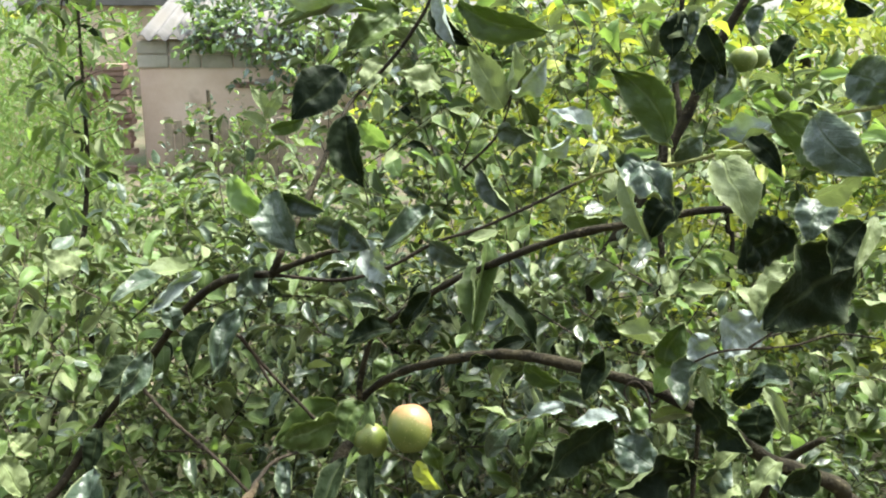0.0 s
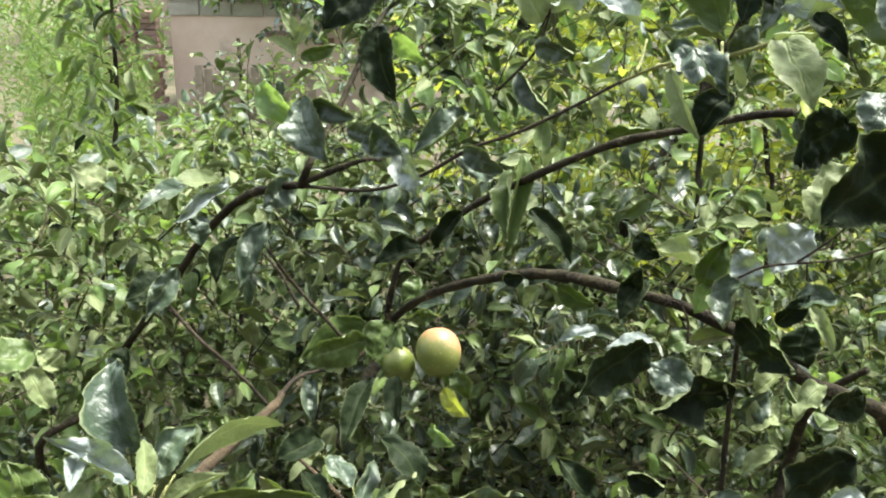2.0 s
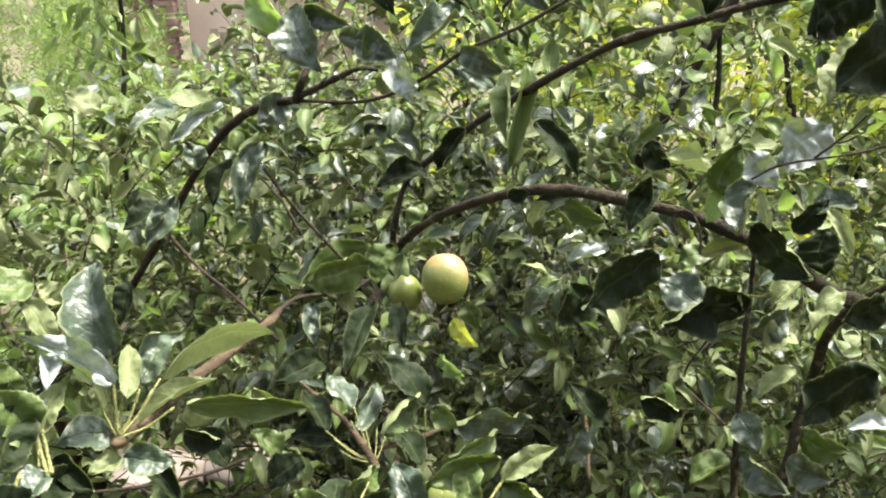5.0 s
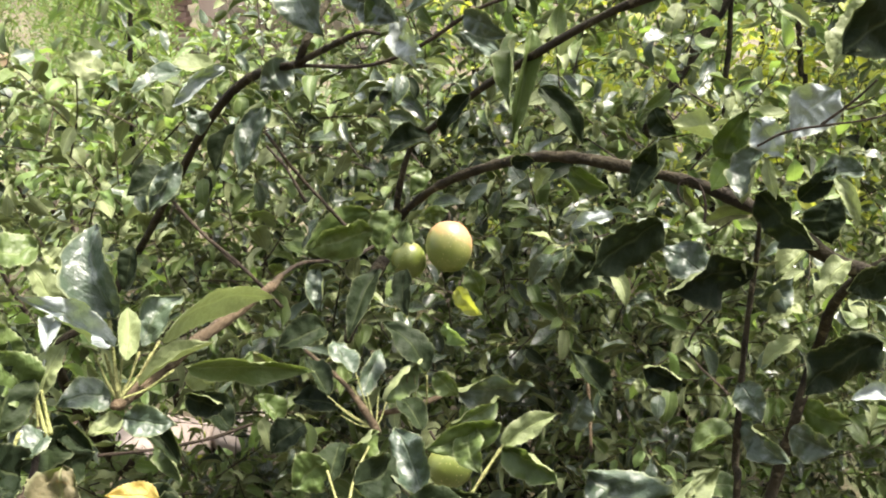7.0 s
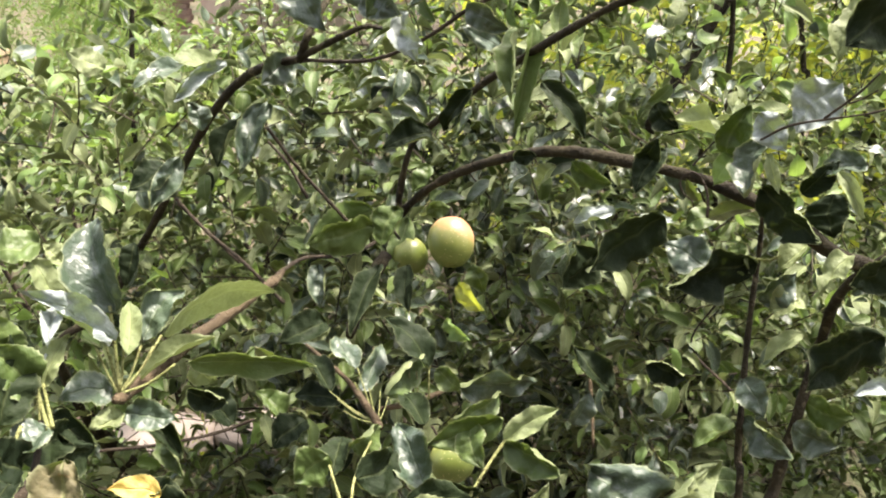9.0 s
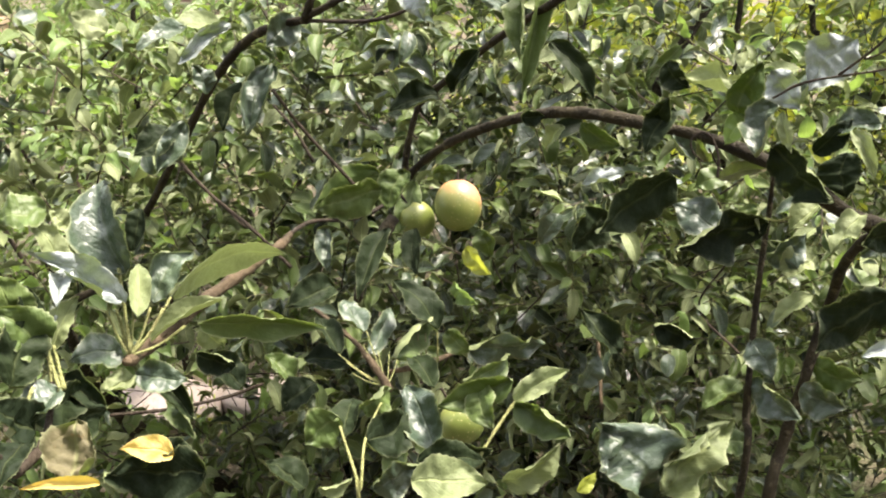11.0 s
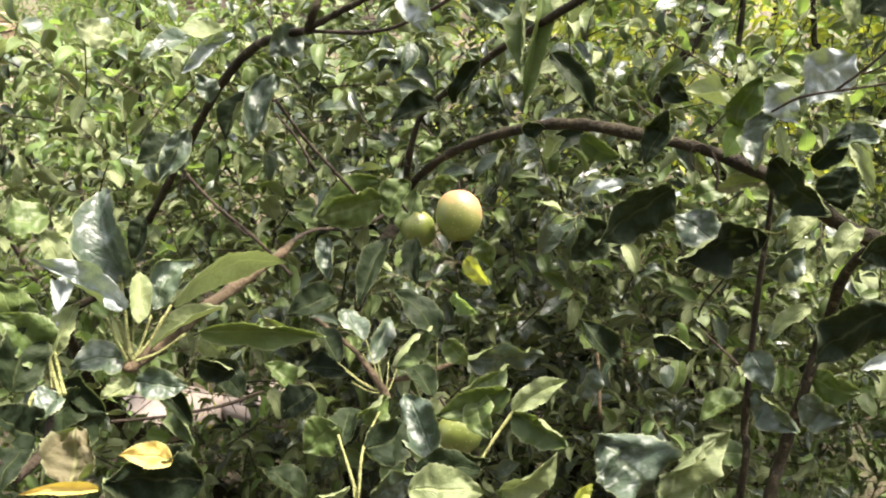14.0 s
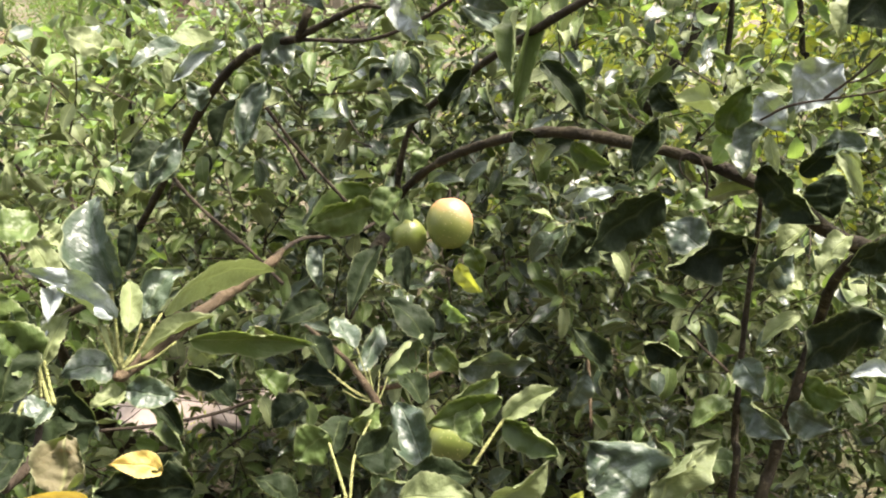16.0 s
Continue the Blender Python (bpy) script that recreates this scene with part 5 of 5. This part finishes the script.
crown = Crown(22)
for _ in range(560):
    y = crown.r.uniform(1.85, 2.75)
    x = crown.r.uniform(-0.28, 0.55) * (y + 0.2)
    z = crown.r.uniform(0.5, 1.86 - 0.03 * y)
    if z > 1.85 - 0.19 * y and x < -0.18 * y + 0.05 or x > 0.25 * y and z > 1.85 - 0.19 * y:
        continue
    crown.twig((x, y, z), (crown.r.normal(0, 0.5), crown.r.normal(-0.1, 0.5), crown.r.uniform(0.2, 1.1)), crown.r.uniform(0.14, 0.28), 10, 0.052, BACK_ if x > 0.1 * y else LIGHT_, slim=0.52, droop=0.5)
for _ in range(90):
    y = crown.r.uniform(1.95, 2.6)
    x = crown.r.uniform(0.27, 0.47) * y
    z = crown.r.uniform(1.62 - 0.55 * y, 1.75 - 0.43 * y)
    crown.twig((x, y, z), (crown.r.normal(0, 0.6), crown.r.normal(-0.2, 0.4), crown.r.uniform(0.0, 0.8)), crown.r.uniform(0.12, 0.24), 10, 0.050, PALE_, slim=0.52, droop=0.5)
for _ in range(105):
    y = crown.r.uniform(2.05, 2.6)
    x = crown.r.uniform(-0.06, 0.46) * y
    z = 1.85 + crown.r.uniform(-0.20, 0.01 if x < 0.29 * y else -0.11) * y
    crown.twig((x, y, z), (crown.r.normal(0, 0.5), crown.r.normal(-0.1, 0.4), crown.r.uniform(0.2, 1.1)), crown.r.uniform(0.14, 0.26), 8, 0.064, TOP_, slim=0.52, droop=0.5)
crown.clear(opening)
crown.finish(back_tree, 200, key=lambda p: p[1], backed=True)

crown = Crown(23)
for k in range(74):
    z = 0.5 + 1.55 * k / 74
    w = k * 2.4
    crown.twig((-1.09, 2.58, z), (math.cos(w), math.sin(w), 0.5), crown.r.uniform(0.10, 0.24), 8, 0.065, LIGHT_, droop=0.9, slim=0.42)
crown.finish(sapling, 150)

# left-hand shrubs
pick = np.random.default_rng(24)
shrubs = [empty("bush", (x, y, 0.0), "low fruit bush with small pale green leaves", "bush", "fruit bushes") for x, y in ((-0.75, 2.75), (-1.45, 2.6), (-1.0, 3.5), (-1.8, 3.4), (-2.1, 4.0))]
crowns, nearest = share_out(shrubs, 240, FORMS)
for _ in range(620):
    y = pick.uniform(2.1, 4.2)
    x = pick.uniform(-0.62, -0.12) * (y + 0.2)
    z = pick.uniform(0.1, 1.85 - 0.235 * y)
    if -1.6 < x < -0.4 and y < 2.9:
        continue
    nearest(x, y).twig((x, y, z), (pick.normal(0, 0.5), pick.normal(-0.1, 0.4), pick.uniform(0.3, 1.1)), pick.uniform(0.15, 0.3), 9, 0.052, PALE_, slim=0.58)
for _ in range(110):
    y = pick.uniform(2.9, 3.6)
    x = pick.uniform(-0.36, -0.09) * y
    z = pick.uniform(1.45 - 0.16 * y, 1.70 - 0.15 * y)
    nearest(x, y).twig((x, y, z), (pick.normal(0, 0.6), pick.normal(-0.1, 0.4), pick.uniform(0.0, 0.7)), pick.uniform(0.12, 0.22), 9, 0.052, PALE_, slim=0.58)
for bush, crown in zip(shrubs, crowns):
    if crown.blades:
        crown.finish(bush, 60, key=lambda q: q[1])
    at = bush.location
    for k in range(4):
        w = k * 1.6
        branch(bush, [(at.x, at.y, -0.03, 0.012), (at.x + 0.12 * math.cos(w), at.y + 0.12 * math.sin(w), 0.4, 0.009), (at.x + 0.28 * math.cos(w), at.y + 0.2 * math.sin(w), 0.85, 0.005)], TWIG, name="stem")

# yellow-green trees on the right
lime_tree = empty("tree", (1.9, 4.6, 0.0), "bright yellow-green leafy tree behind the apple trees", "tree")
under(mesh_ob("trunk", *tube_data(smooth_line([(1.9, 4.6, -0.05, 0.06), (1.95, 4.6, 1.0, 0.05), (1.85, 4.65, 2.0, 0.035), (1.9, 4.7, 3.2, 0.015)]), 9, 0.06, BRANCH_RNG), BARK), lime_tree)
crown = Crown(25, FAR_FORMS)
for _ in range(620):
    y = crown.r.uniform(3.0, 4.8)
    x = crown.r.uniform(0.02, 0.72) * y
    z = crown.r.uniform(0.6, 2.7)
    crown.frond((x, y, z), (crown.r.normal(0, 0.9), crown.r.normal(-0.5, 0.5), crown.r.uniform(0.0, 0.9)), crown.r.uniform(0.28, 0.45), 9, 0.085, [LIME, LIME, LIME, FRESH])
for _ in range(260):
    y = crown.r.uniform(3.4, 5.0)
    x = crown.r.uniform(-0.05, 0.72) * y
    crown.twig((x, y, crown.r.uniform(0.1, 1.5)), (crown.r.normal(0, 0.8), crown.r.normal(-0.2, 0.5), crown.r.uniform(-0.1, 0.7)), crown.r.uniform(0.25, 0.4), 12, 0.08, [(LIME, 60), (FRESH, 40)], slim=0.5)
crown.finish(lime_tree, 150, key=lambda p: p[1])

# tall weeds
weeds = empty("weeds", (-3.4, 6.2, 0.0), "tall bright green feathery weeds", "weeds", kind="stuff")
crown = Crown(26, FAR_FORMS)
for _ in range(460):
    y = crown.r.uniform(4.6, 9.0)
    x = crown.r.uniform(-0.62, -0.37) * y
    if x < -0.52 * y and y < 7.7:
        continue
    h = crown.r.uniform(0.8, 1.75) * (1.0 if x < -0.42 * y else 0.65)
    for k in range(3):
        z = h * (k + crown.r.uniform(0, 0.6)) / 3
        crown.twig((x, y, z), (crown.r.normal(0, 0.15), crown.r.normal(0, 0.15), 1), h / 3, 13, 0.052, [(WEED, 75), (FRESH, 25)], slim=0.27, droop=0.1, up=0.4, spread=0.6)
crown.finish(weeds, 0, STALK)

# greenery in the middle distance
pick = np.random.default_rng(27)
hedge = [empty("bush", (x, y, 0.0), "leafy green garden bush standing farther back", "bush", "garden bushes") for x, y in ((-0.2, 5.8), (0.3, 7.6), (1.4, 6.0), (2.2, 7.8), (3.2, 6.2), (4.6, 7.6))]
crowns, nearest = share_out(hedge, 270, FAR_FORMS)
for _ in range(520):
    y = pick.uniform(5.0, 8.5)
    x = pick.uniform(-0.10, 0.75) * y
    z = pick.uniform(0.1, 1.9 + (0.8 if x > 0.5 else -0.35))
    nearest(x, y).twig((x, y, z), (pick.normal(0, 0.6), pick.normal(0, 0.6), pick.uniform(0, 1)), pick.uniform(0.3, 0.5), 12, 0.10, [(FRESH, 50), (LIME, 30), (GREEN, 20)], slim=0.5)
for bush, crown in zip(hedge, crowns):
    crown.finish(bush, 20)
    at = bush.location
    branch(bush, [(at.x, at.y, -0.03, 0.03), (at.x + 0.05, at.y, 0.6, 0.025), (at.x - 0.05, at.y, 1.4, 0.012)], BARK, name="stem")

# leaves over the shed and at its foot
creeper = empty("creeper", (-2.2, 10.5, 0.0), "blue-green creeper hanging over the shed roof and wall", "climbing plant")
crown = Crown(28, FAR_FORMS)
for _ in range(260):
    x = crown.r.uniform(-2.95, -0.2)
    z = crown.r.uniform(1.0 if x > -2.3 else 1.55, 2.15)
    y = 10.62 if z < 1.6 else 10.6 + (z - 1.6) * 1.2
    crown.twig((x, y, z), (crown.r.normal(0, 0.6), -0.4, crown.r.uniform(-0.8, 0.5)), crown.r.uniform(0.15, 0.35), 9, 0.10, [(WHITE, 22), (GREY, 30), (FRESH, 48)], slim=0.75)
for _ in range(60):
    x = crown.r.uniform(-3.0, -1.2)
    crown.twig((x, crown.r.uniform(9.3, 10.1), crown.r.uniform(0.0, 0.75)), (crown.r.normal(0, 0.4), 0, 1), 0.3, 9, 0.09, [(GREY, 40), (FRESH, 40), (DRY, 20)], slim=0.6)
crown.finish(creeper, 60)

# the far edge of the garden
treeline = empty("trees", (0.0, 22.0, 0.0), "distant green trees that close the garden", "trees", kind="stuff")
crown = Crown(29, FAR_FORMS)
for _ in range(900):
    x = crown.r.uniform(-26, 26)
    y = crown.r.uniform(19, 25)
    top = 4.5 + 1.5 * math.sin(x * 0.9) + math.sin(x * 2.3 + 1)
    if -9.5 < x < -5.6 and y < 24:
        continue
    crown.twig((x, y, crown.r.uniform(0, top)), (crown.r.normal(0, 0.6), crown.r.normal(0, 0.6), 0.7), 0.9, 12, 0.42, [(FRESH, 45), (GREEN, 35), (LIME, 20)])
for _ in range(420):
    x, y = crown.r.uniform(-13, -3.5), crown.r.uniform(14, 18.5)
    crown.twig((x, y, crown.r.uniform(0, 1.7)), (crown.r.normal(0, 0.5), crown.r.normal(0, 0.5), 0.8), 0.4, 10, 0.16, [(WEED, 60), (FRESH, 40)], slim=0.4)
crown.finish(treeline, 0)

# ---- an unseen dark wall, added behind the camera to hold off sky light ----
bm = bmesh.new()
bmesh.ops.create_cube(bm, size=1.0)
bmesh.ops.scale(bm, vec=(16.0, 0.3, 3.4), verts=bm.verts[:])
bmesh.ops.translate(bm, vec=(0.0, -1.9, 1.65), verts=bm.verts[:])
tagged(part("wall_south", bm, SHADY), "added plain dark wall, out of view, that blocks sky light", "wall", kind="structure")

# ---- ground ----
xs = np.concatenate([np.linspace(-400, -12, 14), np.linspace(-10, 10, 61), np.linspace(12, 400, 14)])
ys = np.concatenate([np.linspace(-400, -6, 14), np.linspace(-5, 14, 61), np.linspace(16, 400, 14)])
gv = [(x, y, 0.05 * noise.noise((x * 0.9, y * 0.9, 0)) + 0.02 * noise.noise((x * 4, y * 4, 3))) for x in xs for y in ys]
m = len(ys)
gf = [(i * m + j, (i + 1) * m + j, (i + 1) * m + j + 1, i * m + j + 1) for i in range(len(xs) - 1) for j in range(m - 1)]
tagged(mesh_ob("ground", gv, gf, SOIL), "dark garden soil with sparse weeds", "ground", kind="structure")

grass = Crown(30, FAR_FORMS)
for _ in range(700):
    x, y = grass.r.uniform(-2.6, 2.6), grass.r.uniform(0.9, 5.5)
    grass.twig((x, y, 0.0), (grass.r.normal(0, 0.4), grass.r.normal(0, 0.4), 1), grass.r.uniform(0.05, 0.2), 6, 0.10, [(FRESH, 60), (GREEN, 30), (DRY, 10)], slim=0.14, droop=-0.4, up=0.2, rad=0.0008)
for _ in range(260):
    x, y = grass.r.uniform(-1.5, 1.3), grass.r.uniform(1.1, 2.35)
    grass.twig((x, y, 0.0), (grass.r.normal(0, 0.5), grass.r.normal(0, 0.5), 1), grass.r.uniform(0.08, 0.3), 9, 0.055, [(GREEN, 50), (DARK, 20), (FRESH, 30)], slim=0.5, rad=0.001)
grass.clear(opening)
for x in (-0.93, -0.90, -0.87):
    grass.twig((x, 2.22, 0.0), (0.03, 0.02, 1), 0.34, 12, 0.045, [(DRY, 70), (LIME, 30)], slim=0.22, droop=0.2)
turf = empty("grass", (0.0, 3.0, 0.0), "thin weeds and grass on the soil", "grass", kind="stuff")
grass.finish(turf, 0, STALK)


def box(bm, x0, y0, z0, x1, y1, z1, bevel=0.0, rng=None, wob=0.0):
    r = bmesh.ops.create_cube(bm, size=1.0)
    vs = r["verts"]
    bmesh.ops.scale(bm, vec=(x1 - x0, y1 - y0, z1 - z0), verts=vs)
    if rng:
        for q in vs:
            q.co += Vector([rng.uniform(-wob, wob) for _ in range(3)])
    bmesh.ops.translate(bm, vec=((x0 + x1) / 2, (y0 + y1) / 2, (z0 + z1) / 2), verts=vs)
    if bevel:
        bmesh.ops.bevel(bm, geom=list({e for q in vs for e in q.link_edges}), offset=bevel, segments=2, affect="EDGES")


PICK = random.Random(4)


def stone(at, size, turn, material, label, name="stone", group="stones on the ground"):
    """A broken, uneven slab."""
    bm = bmesh.new()
    bmesh.ops.create_icosphere(bm, subdivisions=3, radius=0.5)
    for q in bm.verts:
        c = q.co
        c *= 1 + 0.16 * noise.noise(c * 3 + Vector(at) * 5) + 0.05 * noise.noise(c * 11)
        c.x, c.y, c.z = [max(-0.43, min(0.43, w)) / 0.86 * s for w, s in zip(c, size)]
    ob = part(name, bm, material)
    ob.data.shade_smooth()
    ob.location, ob.rotation_euler = at, (0, 0, radians(turn))
    return tagged(ob, label, "stone", group)


stone((-1.12, 2.42, 0.04), (0.38, 0.24, 0.10), 8, STONE, "pale pinkish broken stone slab lying on the soil")
stone((-0.80, 2.48, 0.04), (0.26, 0.22, 0.10), -20, STONE, "small pale broken stone lying on the soil")
stone((-1.38, 2.40, 0.03), (0.22, 0.20, 0.13), 40, BRICK, "reddish piece of broken brick on the soil")


# ---- shed ----
shed = empty("shed", (-2.0, 11.6, 0.0), "low plastered shed with a corrugated slate roof", "shed")
bm = bmesh.new()
box(bm, -3.72, 10.87, -0.05, -0.3, 13.2, 1.55, 0.012)
bmesh.ops.subdivide_edges(bm, edges=bm.edges[:], cuts=6, use_grid_fill=True)
for q in bm.verts:
    q.co.y += 0.012 * noise.noise(q.co * 2.2)
wall = under(part("wall", bm, PLASTER, None, "pinkish-tan weathered plaster wall"), shed)
x = -3.72
for course in range(2):
    x = -3.72 - 0.17 * course
    while x < -0.4:
        wd = 0.39 if x > -3.8 else 0.56
        x0 = max(x, -3.72)
        bm = bmesh.new()
        box(bm, x0 + 0.006, 10.842 + PICK.uniform(-0.006, 0.006), 1.225 + 0.165 * course, x + wd - 0.006, 11.0, 1.38 + 0.165 * course, 0.01, PICK, 0.004)
        under(part("block", bm, BLOCK), wall)
        x += wd
for bx, bz in ((-2.55, 0.98), (-2.30, 1.02), (-1.95, 0.9), (-1.60, 1.06), (-2.12, 0.72)):
    bm = bmesh.new()
    box(bm, bx, 10.83, bz, bx + 0.25, 10.95, bz + 0.075, 0.008, PICK, 0.006)
    under(part("brick", bm, STONE if bx == -2.30 else BRICK), wall)
v, f = [], []
nx, ny = 150, 9
for dz in (0.0, -0.012):
    for i in range(nx + 1):
        for j in range(ny):
            x = -3.62 + 3.4 * i / nx
            v.append((x, 10.62 + 0.33 * j, 1.60 + 0.04 * math.sin((x + 3.62) * 2 * math.pi / 0.19) + 0.11 * j + 0.02 * noise.noise((x, j * 0.6, 2)) + dz))
off = (nx + 1) * ny
for i in range(nx):
    for j in range(ny - 1):
        a = i * ny + j
        f += [(a, a + ny, a + ny + 1, a + 1), (off + a + 1, off + a + ny + 1, off + a + ny, off + a)]
    a = i * ny
    f.append((a, off + a, off + a + ny, a + ny))
for j in range(ny - 1):
    f.append((j, j + 1, off + j + 1, off + j))
tagged(under(mesh_ob("roof", v, f, SLATE), shed), "grey corrugated slate sheet roof")
for k in range(2):
    bm = bmesh.new()
    box(bm, -3.66, 10.80 + 2.0 * k, 1.552, -0.3, 10.88 + 2.0 * k, 1.565 if k == 0 else 2.26, 0.004)
    under(part("rafter", bm, BOARD), shed)

# post and old boards by the shed
post = mesh_ob("post", *tube_data([(-2.545, 9.60, -0.05, 0.022), (-2.545, 9.60, 0.5, 0.021), (-2.55, 9.60, 1.06, 0.02)], 8, 0.05, BRANCH_RNG), BARK)
tagged(post, "dark wooden post standing before the shed", "post")
fence = empty("fence", (-2.7, 10.2, 0.0), "low fence of weathered grey upright boards", "fence")
for k in range(13):
    x = -3.25 + 0.11 * k
    bm = bmesh.new()
    box(bm, x, 10.2 + PICK.uniform(-0.01, 0.01), -0.03, x + 0.095, 10.222, 0.66 + PICK.uniform(-0.07, 0.05), 0.004, PICK, 0.005)
    under(part("board", bm, BOARD), fence)
for z in (0.15, 0.5):
    bm = bmesh.new()
    box(bm, -3.28, 10.226, z, -1.78, 10.26, z + 0.06, 0.004)
    under(part("rail", bm, BOARD), fence)
pile = empty("brick_pile", (-4.1, 10.6, 0.0), "pile of old reddish bricks beside the shed", "bricks")
for layer in range(18):
    for k in range(3):
        if PICK.random() < 0.13:
            continue
        bm = bmesh.new()
        x0 = -4.50 + 0.26 * k + PICK.uniform(-0.03, 0.03)
        box(bm, x0, 10.45 + PICK.uniform(-0.05, 0.05), 0.072 * layer, x0 + 0.25, 10.60, 0.072 * layer + 0.065, 0.006, PICK, 0.004)
        under(part("brick", bm, BRICK), pile)

stack = empty("brick_pile", (-4.75, 7.5, 0.0), "low pile of pale tan bricks among the weeds", "bricks")
for layer in range(8):
    for k in range(3):
        bm = bmesh.new()
        x0 = -5.15 + 0.265 * k + PICK.uniform(-0.04, 0.04)
        box(bm, x0, 7.42 + PICK.uniform(-0.05, 0.05), 0.078 * layer, x0 + 0.25, 7.56, 0.078 * layer + 0.066, 0.006, PICK, 0.004)
        under(part("brick", bm, TAN_BRICK), stack)

# a house far off
house = empty("house", (-7.6, 22.0, 0.0), "distant pinkish house with a grey roof", "house")
bm = bmesh.new()
box(bm, -9.2, 20.5, -0.05, -6.0, 23.5, 2.05, 0.01)
under(part("wall", bm, PLASTER), house)
bm = bmesh.new()
box(bm, -9.5, 20.2, 2.05, -5.8, 23.8, 2.2, 0.02)
rv = [bm.verts.new(c) for c in ((-9.5, 20.2, 2.204), (-5.8, 20.2, 2.204), (-5.8, 23.8, 2.204), (-9.5, 23.8, 2.204), (-9.5, 22, 3.3), (-5.8, 22, 3.3))]
for q in ((0, 1, 5, 4), (2, 3, 4, 5), (1, 2, 5), (3, 0, 4)):
    bm.faces.new([rv[i] for i in q])
under(part("roof", bm, SLATE), house)
